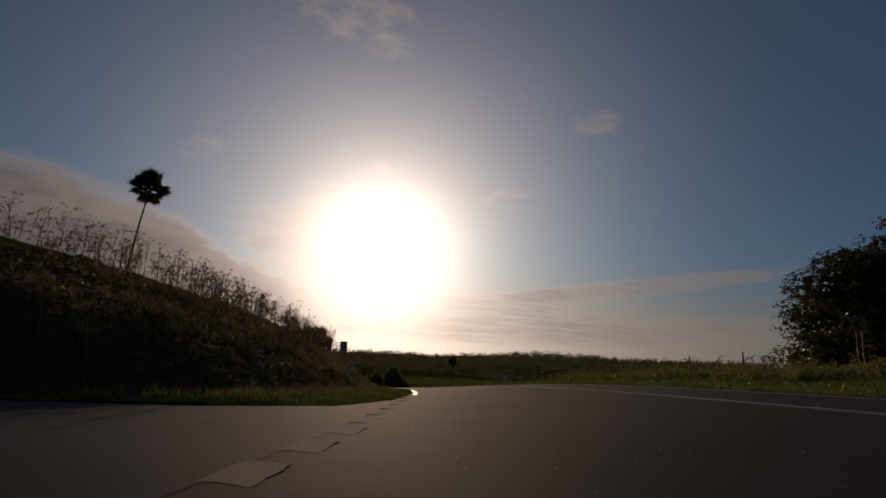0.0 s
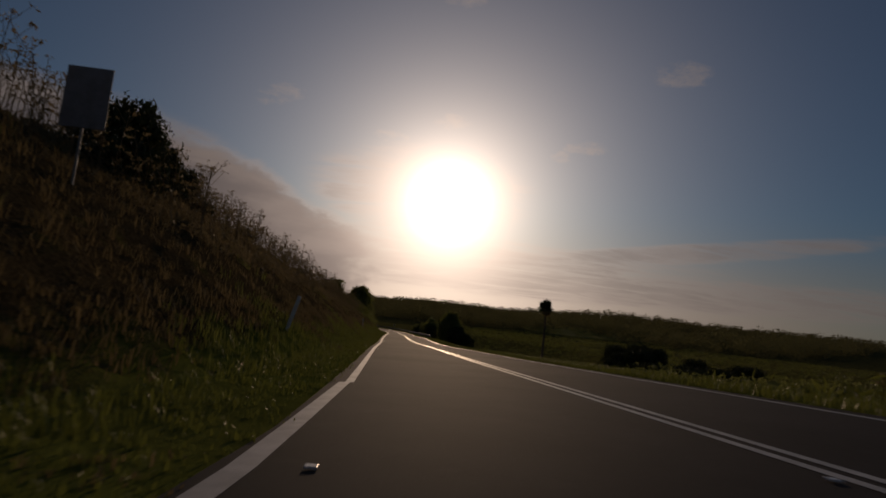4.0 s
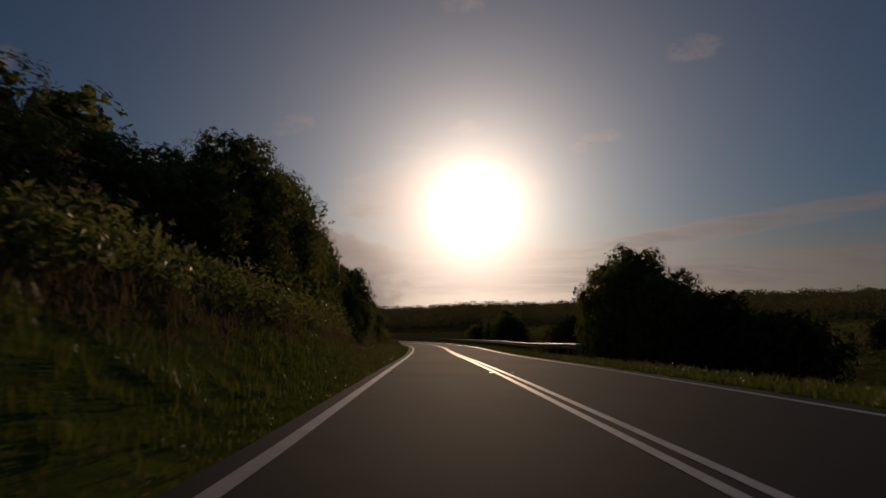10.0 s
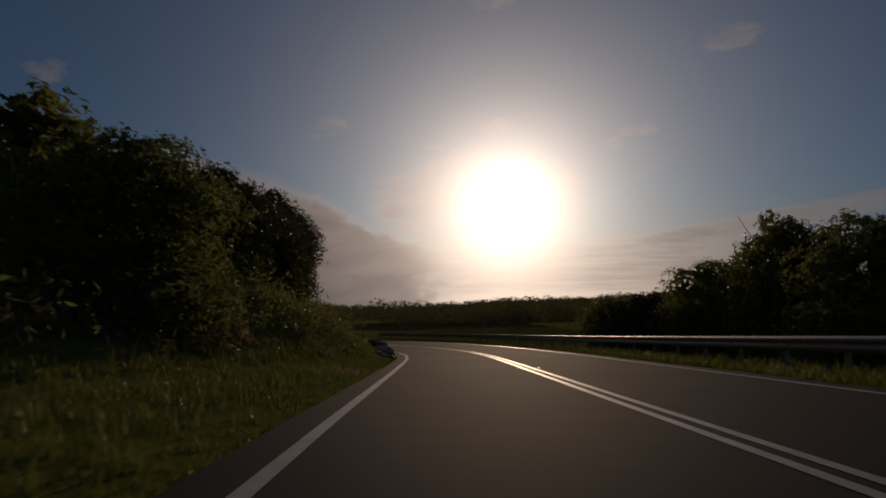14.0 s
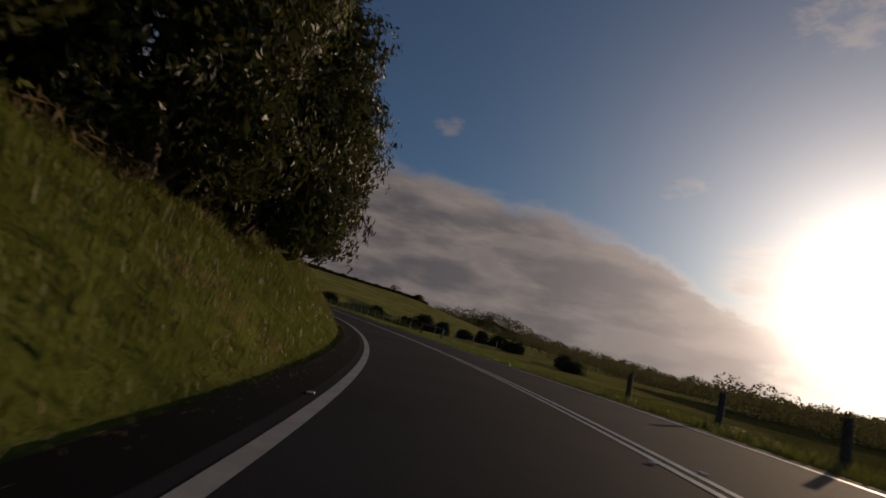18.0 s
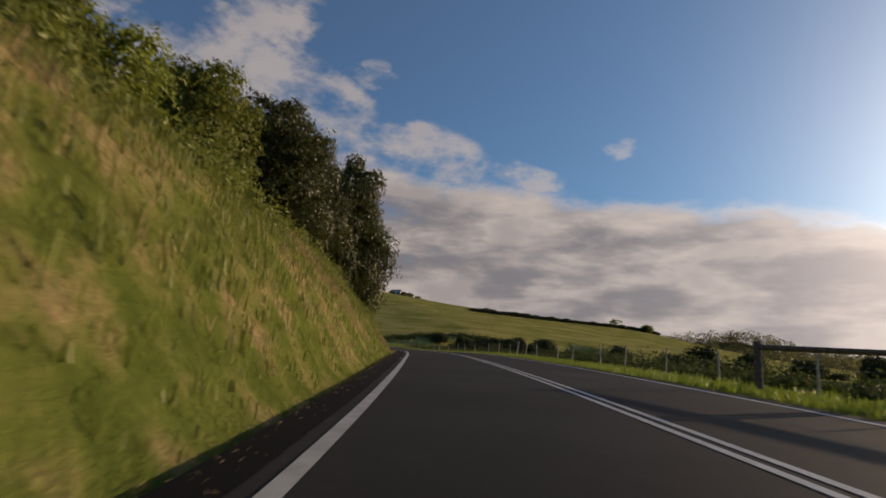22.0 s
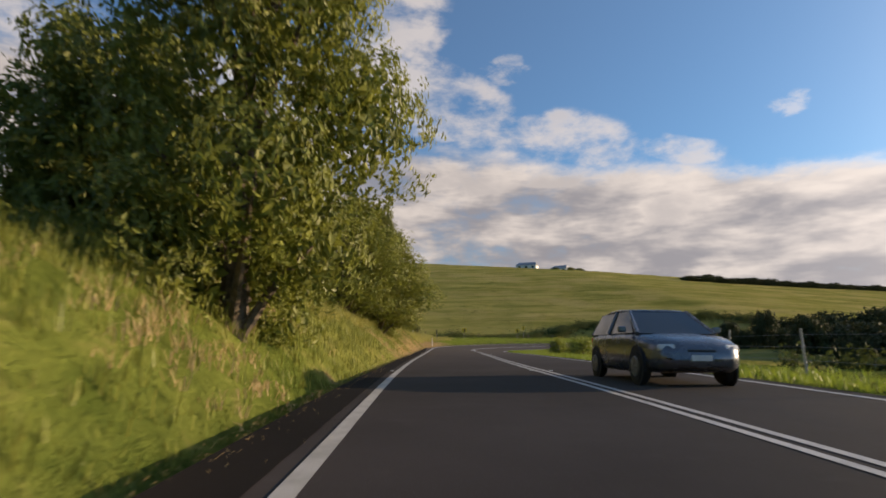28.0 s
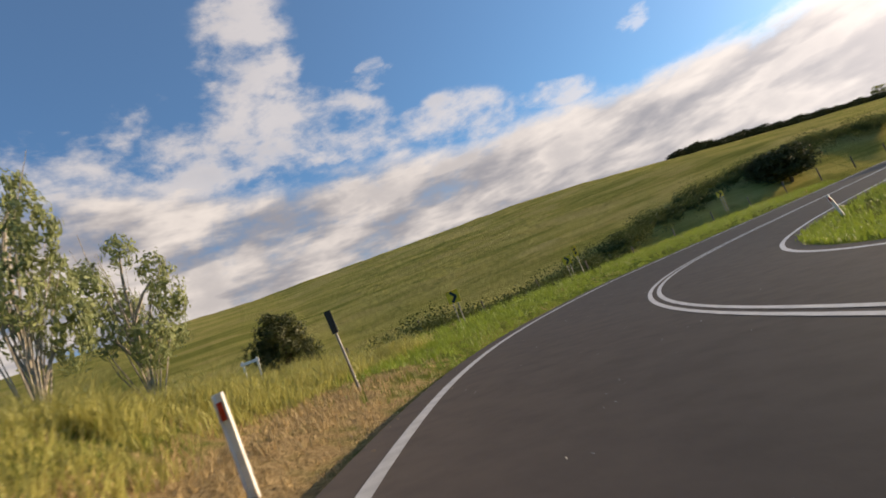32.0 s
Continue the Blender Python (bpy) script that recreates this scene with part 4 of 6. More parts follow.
for s, lat, top, r in ((80, -12.8, 7.8, 1.8), (84.5, -13.6, 7.8, 1.5), (91, -15.2, 8.4, 1.7), (96, -15.6, 7.6, 1.3), (108, -16.0, 8.2, 1.2), (133, -15.0, 7.6, 1.0), (148, -13.4, 6.0, 1.5), (154, -13.0, 6.2, 1.6), (158, -12.2, 5.4, 1.4)):
    left_tree("dark", s, lat, top, r, "dark bushes on the crest of the bank", "dark bush among the weeds on the crest")
# a second row behind, where the bank is wooded
for s in (169, 178, 187, 247, 257, 268, 279, 290, 301, 312, 323, 360, 402, 411, 422, 433, 464, 476, 515):
    left_tree("back", s + _rng.uniform(-2, 2), -15 - _rng.uniform(0, 2.5), 9.0 + _rng.uniform(-1, 2.0), 3.2)
for i in range(64):
    s = _rng.choice([_rng.uniform(150, 250), _rng.uniform(250, 430), _rng.uniform(430, 530)])
    d = _rng.uniform(4.4, 8.5)
    p = spot(s, -float(seal(s)) - d, 0.15)
    hgt = _rng.uniform(0.8, 2.0)
    plant("shrub", p, hgt, hgt * _rng.uniform(0.6, 0.9), "", "scrub on the bank")


def right_bush(kind, s, lat, top, spread, group="bushes below the road", label=""):
    p = spot(s, lat, 0.3)
    plant(kind, p, max(top + float(at(s, 0.0)[2]) - p.z, 1.0), spread, label, group)


for q in (("dark", 181, 13.0, 2.0, 2.6), ("dark", 185, 12.2, 3.2, 2.5), ("dense", 189, 11.8, 4.8, 2.8), ("dense", 193, 11.4, 7.0, 3.0), ("round", 197, 11.0, 6.4, 2.8), ("dense", 202, 12.5, 5.0, 2.8), ("dark", 206, 11, 3.0, 2.4),
          ("dark", 211, 11.5, 2.4, 2.4), ("dense", 246, 12.0, 4.8, 3.0), ("round", 252, 13.0, 5.7, 3.2), ("dense", 257, 12.5, 4.8, 3.2), ("dark", 262, 11.5, 3.4, 2.8),
          ("dense", 267, 12, 3.6, 3.0), ("dark", 242, 12.4, 3.4, 2.6), ("wispy", 253, 13.6, 6.4, 2.2), ("dark", 168, 56, -1.0, 4.0), ("dark", 176, 62, -1.0, 4.5), ("dark", 160, 52, -1.5, 3.6), ("dark", 184, 66, -0.5, 4.5)):
    right_bush(*q)


def fan_palm(p, height, lean, turn, crown):
    """A tall fan palm: slim ringed trunk, skirt of dead leaves, a round head of fans."""
    rng = np.random.default_rng(int(height * 10))
    root = thing("fan_palm", "tall fan palm with a slim bare trunk and round head", "palm tree", Matrix.Translation(p) @ Matrix.Rotation(turn, 4, "Z"), "fan palms")
    bm = bmesh.new()
    pts = [(lean * (i / 9) ** 1.6 * height, 0, height * i / 9) for i in range(10)]
    for i in range(9):
        rod(bm, pts[i], pts[i + 1], 0.24 - 0.012 * i + (0.08 if i == 0 else 0), 0.225 - 0.012 * i, 10)
    part("trunk", bm, M_BARK, root, "grey ringed trunk")
    top = np.array(pts[-1])

    def fans(name, n, lo, hi, reach, seed, mat):
        r = np.random.default_rng(seed)
        V, F = [], []
        for k in range(n):
            az, el = r.uniform(0, 2 * math.pi), r.uniform(lo, hi)
            d = np.array([math.cos(az) * math.cos(el), math.sin(az) * math.cos(el), math.sin(el)])
            side = np.array([-math.sin(az), math.cos(az), 0])
            up = np.cross(d, side)
            stalk = reach * r.uniform(0.45, 0.62)
            hub = top + d * stalk
            b0 = len(V)
            V += [top + side * 0.02, top - side * 0.02, hub - side * 0.02]
            F.append((b0, b0 + 1, b0 + 2))
            blade = reach * r.uniform(0.45, 0.6)
            for j in range(13):
                a = (j - 6) / 6 * 1.9
                e = d * math.cos(a) + side * math.sin(a)
                tip = hub + e * blade * (0.75 + 0.25 * math.cos(a)) - np.array([0, 0, 0.18 * blade * abs(a)]) + up * r.uniform(-0.06, 0.06)
                wv = np.cross(e, up) * 0.055 * crown
                b1 = len(V)
                V += [hub, hub + e * blade * 0.5 + wv, tip, hub + e * blade * 0.5 - wv]
                F += [(b1, b1 + 1, b1 + 2), (b1, b1 + 2, b1 + 3)]
        part(name, mesh_of(name, np.array(V), np.array(F), mat), mat, root)

    fans("fronds", 44, -0.35, 1.45, crown, 2, M_PALM)
    fans("dead_fronds", 16, -1.35, -0.6, crown * 0.8, 3, M_WEED)
    return root


g = on_land(-46.6, 109.6)
fan_palm(Vector((-50.6, 109.6, g.z)), 32.4 - g.z - 2.0, 0.10, 0.0, 3.8)
g = on_land(17.9, 153.6)
fan_palm(g, 1.9 - g.z - 0.6, 0.0, 0.5, 1.55)


def weeds():
    """Tall dry fennel on the bank: thin stems, side branches and flat seed heads."""
    rng = np.random.default_rng(21)
    V, F = [], []

    def stick(a, b, r):
        d = (b - a) / np.linalg.norm(b - a)
        u = np.cross(d, [0.3, 0.9, 0.1])
        u /= np.linalg.norm(u)
        wv = np.cross(d, u)
        i = len(V)
        for q in (a, b):
            for k in range(3):
                an = k * 2.0944
                V.append(q + (u * math.cos(an) + wv * math.sin(an)) * (r if q is a else r * 0.6))
        for k in range(3):
            j = (k + 1) % 3
            F.append((i + k, i + j, i + 3 + j))
            F.append((i + k, i + 3 + j, i + 3 + k))

    def head(c, r, n=9):
        for k in range(n):
            an, rr = rng.uniform(0, 6.283), r * math.sqrt(rng.uniform(0.05, 1))
            q = c + np.array([rr * math.cos(an), rr * math.sin(an), 0.10 * r - 0.25 * rr * rr / r + rng.uniform(-0.02, 0.02)])
            s_ = 0.016 + 0.018 * rng.uniform()
            i = len(V)
            a = rng.normal(size=3) * s_
            b = rng.normal(size=3) * s_
            V.extend([q - a, q + b, q + a])
            F.append((i, i + 1, i + 2))

    def fennel(p, h):
        lean = np.array([rng.normal(0, 0.10), rng.normal(0, 0.10), 1.0]) * h
        top = p + lean
        stick(p, top, 0.013)
        head(top, 0.13)
        for k in range(rng.integers(4, 8)):
            u = rng.uniform(0.35, 0.92)
            a = p + lean * u
            an = rng.uniform(0, 6.283)
            ln = h * rng.uniform(0.14, 0.3)
            b = a + np.array([math.cos(an) * 0.6, math.sin(an) * 0.6, 0.85]) * ln
            stick(a, b, 0.007)
            head(b, rng.uniform(0.06, 0.13), 8)

    for i in range(1700):
        s = rng.uniform(14, 170)
        d = rng.uniform(4.2, 12.5) if s > 60 else rng.uniform(5.0, 15.0)
        d = max(d, 7.0) if 50 < s < 76 else d
        lat = -float(seal(s)) - d
        p = np.array(spot(s, lat, 0.05))
        fennel(p, rng.uniform(1.1, 2.3) * (1.0 if s < 140 else 0.8))
    for i in range(150):
        s = rng.uniform(0, 75)
        p = np.array(spot(s, rng.uniform(9.5, 14), 0.05))
        fennel(p, rng.uniform(0.6, 1.3))
    return tagged(new("fennel_weeds", mesh_of("fennel_weeds", np.array(V), np.array(F), M_WEED)),
                  "tall dry fennel stems with flat seed heads on the bank", "weeds", kind="stuff")


weeds()


def brush(s0, s1, lats, count, radius, leaf, per, mat, seed, label, slim=0.4):
    """Low tangled growth: many small ragged clumps of leaves and twigs on the ground."""
    rng = np.random.default_rng(seed)
    s = rng.uniform(s0, s1, count)
    s = np.where((s > 52) & (s < 76) & (s0 < 30), s + 26, s)
    lo, hi = (np.array([f(q) for q in s]) for f in lats)
    lat = lo + (hi - lo) * rng.uniform(0, 1, count)
    p = at(s, lat)
    p[:, 2] = land(p[:, 0], p[:, 1], s, lat)
    r = rng.uniform(radius[0], radius[1], count) * (0.75 + 0.5 * np.sin(s * 0.7) * np.sin(s * 0.23 + lat))
    d = rng.normal(size=(count, per, 3))
    d /= np.linalg.norm(d, axis=2, keepdims=True)
    d[:, :, 2] = np.abs(d[:, :, 2])
    c = p[:, None] + d * (r[:, None] * rng.uniform(0.45, 1.12, (count, per)))[:, :, None] * np.array([1.15, 1.15, 0.95])
    me = leaf_mesh("brush", c.reshape(-1, 3), d.reshape(-1, 3), leaf, mat, rng, slim)
    return tagged(new("brush", me), label, "undergrowth", kind="stuff")


def off(d):
    return lambda s: -float(seal(s)) - d


brush(16, 175, (off(4.6), off(13.5)), 5200, (0.35, 0.75), 0.17, 28, M_WEED, 71, "tangled brown undergrowth on the upper bank", 0.2)
brush(150, 178, (off(2.8), off(9.0)), 700, (0.45, 1.1), 0.17, 60, M_LEAF_DARK, 72, "dark green thicket climbing the bank")
brush(178, 256, (lambda s: -float(seal(s)) - table(s, (178, 3.2), (200, 5.0), (235, 5.0), (256, 2.6)), off(10.0)), 1500, (0.5, 1.5), 0.18, 64, M_LEAF_DARK, 73, "dark green thicket at the foot of the trees")
brush(178, 256, (lambda s: -float(seal(s)) - table(s, (178, 2.6), (200, 4.2), (235, 4.4), (256, 2.0)), off(8.0)), 900, (0.4, 0.9), 0.28, 30, M_WEED, 74, "dead brown stems hanging in the thicket", 0.12)
brush(276, 336, (off(4.6), off(9.0)), 900, (0.4, 1.0), 0.17, 48, M_LEAF_DARK, 75, "dark scrub below the trees on the bank")
brush(284, 330, (off(3.6), off(7.0)), 420, (0.3, 0.7), 0.28, 26, M_WEED, 76, "dead brown scrub on the bank", 0.14)
brush(395, 535, (off(5.2), off(9.5)), 900, (0.35, 0.85), 0.15, 46, M_LEAF_FRESH, 77, "leafy green undergrowth below the trees")
brush(440, 512, (off(3.6), off(7.5)), 700, (0.35, 0.9), 0.15, 46, M_LEAF, 80, "leafy olive scrub on the upper bank")
brush(388, 428, (off(1.9), off(6.0)), 1000, (0.16, 0.5), 0.10, 34, M_LEAF, 82, "low leafy green growth on the bank")
brush(376, 414, (off(3.0), off(8.0)), 800, (0.3, 0.8), 0.15, 46, M_LEAF, 79, "leafy olive scrub on the upper bank")
brush(22, 78, (lambda s: 9.0, lambda s: 17.0), 700, (0.4, 0.9), 0.16, 40, M_LEAF_DARK, 78, "dark rough growth along the fence", 0.35)


def tussocks():
    """Rank tussocks and bracken over the rough land east of the road."""
    rng = np.random.default_rng(81)
    n = 11000
    x, y = 9 + 190 * rng.uniform(0, 1, n) ** 1.4, rng.uniform(40, 560, n)
    keep = (road_coords(x, y)[1] > 8.5) & (np.exp(-((x - 150) / 55.0) ** 2 - ((y - 600) / 90.0) ** 2) < 0.35)
    x, y = x[keep], y[keep]
    z = land(x, y)
    r = rng.uniform(0.3, 0.9, len(x))[:, None, None] * (1 + np.clip(x, 0, 200) / 160)[:, None, None]
    d = rng.normal(size=(len(x), 12, 3))
    d /= np.linalg.norm(d, axis=2, keepdims=True)
    d[:, :, 2] = np.abs(d[:, :, 2])
    c = np.stack([x, y, z], 1)[:, None] + d * r * rng.uniform(0.4, 1.1, (len(x), 12, 1)) * np.array([1.3, 1.3, 0.7])
    me = leaf_mesh("tussocks", c.reshape(-1, 3), d.reshape(-1, 3), 0.55, M_BLADE, rng, 0.3)
    return tagged(new("tussocks", me), "rank olive tussocks and bracken in the rough pasture", "rough grass", kind="stuff")


tussocks()


def blades(name, spots, height, width, lean, mat, seed, label, per=6):
    """Tufts of grass blades, each blade of three triangles, bent over."""
    rng = np.random.default_rng(seed)
    n = len(spots) * per
    p = np.repeat(spots, per, 0) + rng.normal(0, 0.07, (n, 3)) * np.array([1, 1, 0])
    h = np.repeat(height, per) * rng.uniform(0.55, 1.25, n)
    an = rng.uniform(0, 2 * np.pi, n)
    out = np.stack([np.cos(an), np.sin(an), np.zeros(n)], 1)
    bend = (lean * rng.uniform(0.3, 1.6, n) * h)[:, None]
    side = np.stack([-np.sin(an), np.cos(an), np.zeros(n)], 1) * (width * rng.uniform(0.6, 1.4, n))[:, None]
    upv = np.array([0, 0, 1.0])
    mid = p + upv * (h * 0.6)[:, None] + out * bend * 0.35
    tip = p + upv * (h * (1 - 0.25 * lean))[:, None] + out * bend
    v = np.stack([p - side - upv * 0.03, p + side - upv * 0.03, mid - side * 0.8, mid + side * 0.8, tip], 1)
    i = np.arange(n)[:, None] * 5
    f = np.concatenate([i + np.array(q) for q in ((0, 1, 3), (0, 3, 2), (2, 3, 4))], 1).reshape(-1, 3)
    return tagged(new(name, mesh_of(name, v.reshape(-1, 3), f, mat)), label, "grass", kind="stuff")


def sow():
    rng = np.random.default_rng(11)
    n = 78000
    s = rng.uniform(13, 596, n)
    d = np.where(rng.uniform(size=n) < 0.55, rng.uniform(0.0, 3.0, n), rng.uniform(2.0, 8.5, n))
    d = d + np.where(s > 250, 0.33, 0.06)
    lat = -seal(s) - d
    p = at(s, lat)
    p[:, 2] = land(p[:, 0], p[:, 1], s, lat)
    dry = dryness(s, lat)
    patch = np.sin(s * 0.9 + d * 1.7) * 0.5 + np.sin(s * 0.31 - d * 0.8 + 2) * 0.5
    straw = (dry + 0.42 * patch + rng.normal(0, 0.10, n)) > 0.5
    hgt = 0.13 + 0.04 * d + 0.16 * rng.uniform(size=n) ** 2 + np.where(s > 300, 0.04, 0.0)
    hgt = hgt * (0.4 + 0.6 * ease(d, 0.2, 1.6)) * 0.85 * np.where(straw & (s > 535), 0.8, 1.0)
    bands = ((13, 120), (120, 240), (240, 300), (300, 430), (430, 557), (557, 600))
    for k, (a, b) in enumerate(bands):
        m = (s >= a) & (s < b)
        blades("bank_grass", p[m & ~straw], hgt[m & ~straw], 0.0075, 0.5, M_LUSH if a > 550 else M_BLADE, 31 + k, "rough green grass growing on the bank")
        blades("dry_grass", p[m & straw], hgt[m & straw] * 0.9, 0.007, 0.9, M_DEAD if b < 250 else M_STRAW, 41 + k, "dead brown grass on the bank" if b < 250 else "dry straw-coloured grass on the bank")
    n = 26000
    s = rng.uniform(-10, 580, n)
    e = np.abs(rng.normal(0, 1.5, n))
    lat = WR + 0.5 + e
    p = at(s, lat)
    p[:, 2] = land(p[:, 0], p[:, 1], s, lat)
    h = 0.14 + 0.08 * rng.uniform(size=n) + 0.03 * e
    deep = rng.uniform(3.2, 13, 3200)
    run = rng.uniform(551.5, 562, 3200)
    q = at(run, -seal(run) - deep)
    q[:, 2] = land(q[:, 0], q[:, 1], run, -seal(run) - deep)
    tall = 0.35 + 0.45 * rng.uniform(size=3200) + 0.25 * np.sin(run * 1.9) * np.sin(deep * 1.3)
    blades("tall_grass", q, tall, 0.010, 0.75, M_TALL, 55, "tall lush grass round the thin trees", 9)
    deep = 2.3 + 5.7 * rng.uniform(0, 1, 5200) ** 1.3
    run = rng.uniform(500, 551, 5200)
    q = at(run, -seal(run) - deep)
    q[:, 2] = land(q[:, 0], q[:, 1], run, -seal(run) - deep)
    tall = 0.28 + 0.3 * rng.uniform(size=5200) + 0.16 * np.sin(run * 1.3) * np.sin(deep * 1.7 + run * 0.4)
    blades("tall_grass", q, tall, 0.009, 0.8, M_TALL, 56, "tall yellow-green grass high on the bank", 7)
    m = s < 325
    blades("verge_grass", p[m], h[m], 0.010, 0.5, M_BLADE, 51, "rough grass on the low verge", 5)
    blades("verge_grass", p[~m], h[~m], 0.010, 0.5, M_LUSH, 52, "bright green grass on the low verge", 5)


sow()

# ---------------------------------------------------------------- roadside furniture
M_BITUMEN = asphalt("drain_bitumen", 0.016)
def ragged(s):
    return 0.10 * np.sin(s * 2.3) * np.sin(s * 0.71 + 1) + 0.06 * np.sin(s * 7.9) + 0.04 * np.sin(s * 17.3)


def ends(s):
    """Runs to 1 where the channel narrows away."""
    return np.maximum(1 - ease(s, 256, 268), ease(s, 522, 541))


def drain_in(s):
    """The ragged edge of the channel on the road's side."""
    outer = -seal(s) - 0.24
    return np.maximum((lane(s) - 0.2 - 0.12 * np.abs(ragged(s * 1.7))) * (1 - ends(s)) + (outer + 0.08) * ends(s), outer + 0.06)


flat_strip("drain_channel", 256, 541, [lambda s: -seal(s) - 0.26, lambda s: 0.6 * (-seal(s) - 0.26) + 0.4 * drain_in(s), drain_in],
           0.008, M_BITUMEN, "dark bitumen channel along the foot of the bank", "drain", 0.25)


def gutter_litter():
    """Dry grass clippings, leaves and grit that have washed into the channel, and the crumbling edge of the turf."""
    rng = np.random.default_rng(61)
    n = 8000
    s = rng.uniform(300, 560, n)
    d = np.abs(rng.normal(0, 0.16, n)) - 0.10
    lat = -seal(s) - 0.30 + d * 0.9 * rng.choice([1, 1, 1, 2.2], n)
    keep = lat < lane(s) - 0.1
    s, lat = s[keep], lat[keep]
    p = at(s, lat, 0.02)
    p[:, 2] = np.maximum(p[:, 2], land(p[:, 0], p[:, 1], s, lat) + 0.02)
    out = np.tile(np.array([0.0, 0.0, 1.0]), (len(s), 1))
    me = leaf_mesh("gutter_litter", p, out * 2.0, 0.042, M_STRAW, rng, 0.10)
    tagged(new("gutter_litter", me), "dry grass clippings and leaves lying in the channel", "litter", kind="stuff")


gutter_litter()


def upright(s, lat, lean=0.0, side=0.0, sink=0.0):
    """A frame on the ground that faces along the road."""
    th = float(np.interp(s, S, TH))
    return Matrix.Translation(spot(s, lat, sink)) @ Matrix.Rotation(th, 4, "Z") @ Matrix.Rotation(lean, 4, "Y") @ Matrix.Rotation(side, 4, "X")


def guide_post(s, lat, height=1.0, lean=0.0, red=True, label="white plastic guide post with a red reflector at the road edge", face=-1):
    root = thing("guide_post", label, "guide post", upright(s, lat, lean, 0, 0.05), "guide posts along the road")
    bm = bmesh.new()
    box(bm, (0.10, 0.022, height), Matrix.Translation((0, 0, height / 2)), 0.006)
    box(bm, (0.012, 0.045, height * 0.98), Matrix.Translation((-0.045, -0.015, height / 2)), 0.003)
    box(bm, (0.012, 0.045, height * 0.98), Matrix.Translation((0.045, -0.015, height / 2)), 0.003)
    part("post", bm, M_POST, root)
    if red:
        bm = bmesh.new()
        box(bm, (0.055, 0.008, 0.17), Matrix.Translation((0, face * 0.016 - (0.02 if face < 0 else 0), height - 0.17)), 0.002)
        part("reflector", bm, M_RED, root, "red reflector")
    return root


guide_post(126.0, -5.9, 1.0, 0.0, False, "plain white guide post in the long grass")
guide_post(435.3, -4.95, 1.05, 0.14, True, "leaning white guide post at the foot of the bank")
guide_post(549.9, -5.25, 1.0, -0.05, True)
guide_post(456.5, 5.4, 1.0, 0.05, True)
guide_post(500.0, 5.5, 1.0, 0.0, False)
guide_post(508.4, 5.6, 1.05, 0.06, False)
guide_post(423.4, 7.0, 1.35, 0.12, False, "tall pale leaning post in the verge")
guide_post(343.5, 5.0, 1.05, 0.05, False)
guide_post(571.0, 4.9, 1.0, -0.2, True)
guide_post(58.0, 6.6, 0.9, 0.0, False)
guide_post(77.2, -6.2, 1.1, 0.25, False, "leaning grey post on the grass bank")


def wooden_post(s, lat, h=1.15, lean=0.0, side=0.0, r=0.065, group="fence posts", wood=None):
    root = thing("fence_post", "weathered grey wooden fence post", "fence post", upright(s, lat, lean, side, 0.15), group)
    bm = bmesh.new()
    rod(bm, (0, 0, 0), (0.01, 0.0, h + 0.15), r, r * 0.88, 9)
    part("post", bm, wood or M_WOOD, root)
    return root


M_PALE_WOOD = plain("silvered_wood", (0.40, 0.37, 0.32), 0.85, 0, 0.25, 9, 0.3)
HILL_POSTS = [(-281.0 - 3.2 * math.sin(i * 0.21), 409.0 + 5.2 * i, 1.15 + 0.1 * math.sin(i * 2.1)) for i in range(14)]
# fence below the second half of the road, with two wires
_p = random.Random(12)
FENCE = [(s, 6.6 + 0.8 * math.sin(s * 0.05) + _p.uniform(-0.2, 0.2)) for s in np.arange(334, 516, 4.6)]
for s, l in FENCE:
    wooden_post(s, l, 1.15 + _p.uniform(-0.12, 0.12), _p.uniform(-0.08, 0.08), _p.uniform(-0.06, 0.06), 0.036, "fence posts", M_PALE_WOOD)


def wires(name, line, heights, label):
    root = thing(name, label, "wire fence", Matrix.Identity(4))
    for h in heights:
        bm = bmesh.new()
        pts = [spot(s, l) + Vector((0, 0, h)) for s, l in line]
        for a, b in zip(pts, pts[1:]):
            rod(bm, a, b, 0.0035, 0.0035, 3)
        part("wire", bm, M_STEEL, root)


wires("wire_fence", FENCE, (0.4, 0.72, 1.02), "thin rusty wires strung between the fence posts")
# sturdy posts with a rail beside the road
def rail_fence(s0, l0, s1, l1, h, label, diagonal=False):
    a, b = spot(s0, l0), spot(s1, l1)
    root = thing("rail_fence", label, "fence", Matrix.Translation(a))
    d = b - a
    for k in (0.0, 1.0):
        bm = bmesh.new()
        q = d * k
        rod(bm, q + Vector((0, 0, -0.2)), q + Vector((0, 0, h)), 0.10, 0.09, 10)
        part("post", bm, M_WOOD, root)
    bm = bmesh.new()
    rod(bm, Vector((0, 0, h * (0.5 if diagonal else 0.88))), d + Vector((0, 0, h * (0.97 if diagonal else 0.88))), 0.07, 0.06, 8)
    part("rail", bm, M_WOOD, root)


rail_fence(384.5, 5.4, 381.2, 6.2, 1.25, "dark timber posts joined by one rail")
rail_fence(381.0, 6.3, 376.0, 7.0, 1.25, "dark timber posts joined by one rail")
rail_fence(352.0, 5.6, 348.0, 6.4, 1.2, "dark timber posts joined by one rail")
rail_fence(54.8, 9.0, 56.4, 14.8, 1.7, "weathered timber strainer with a sloping stay", True)
rail_fence(559.4, 8.1, 560.0, 11.0, 1.25, "grey timber gate posts joined by a rail")
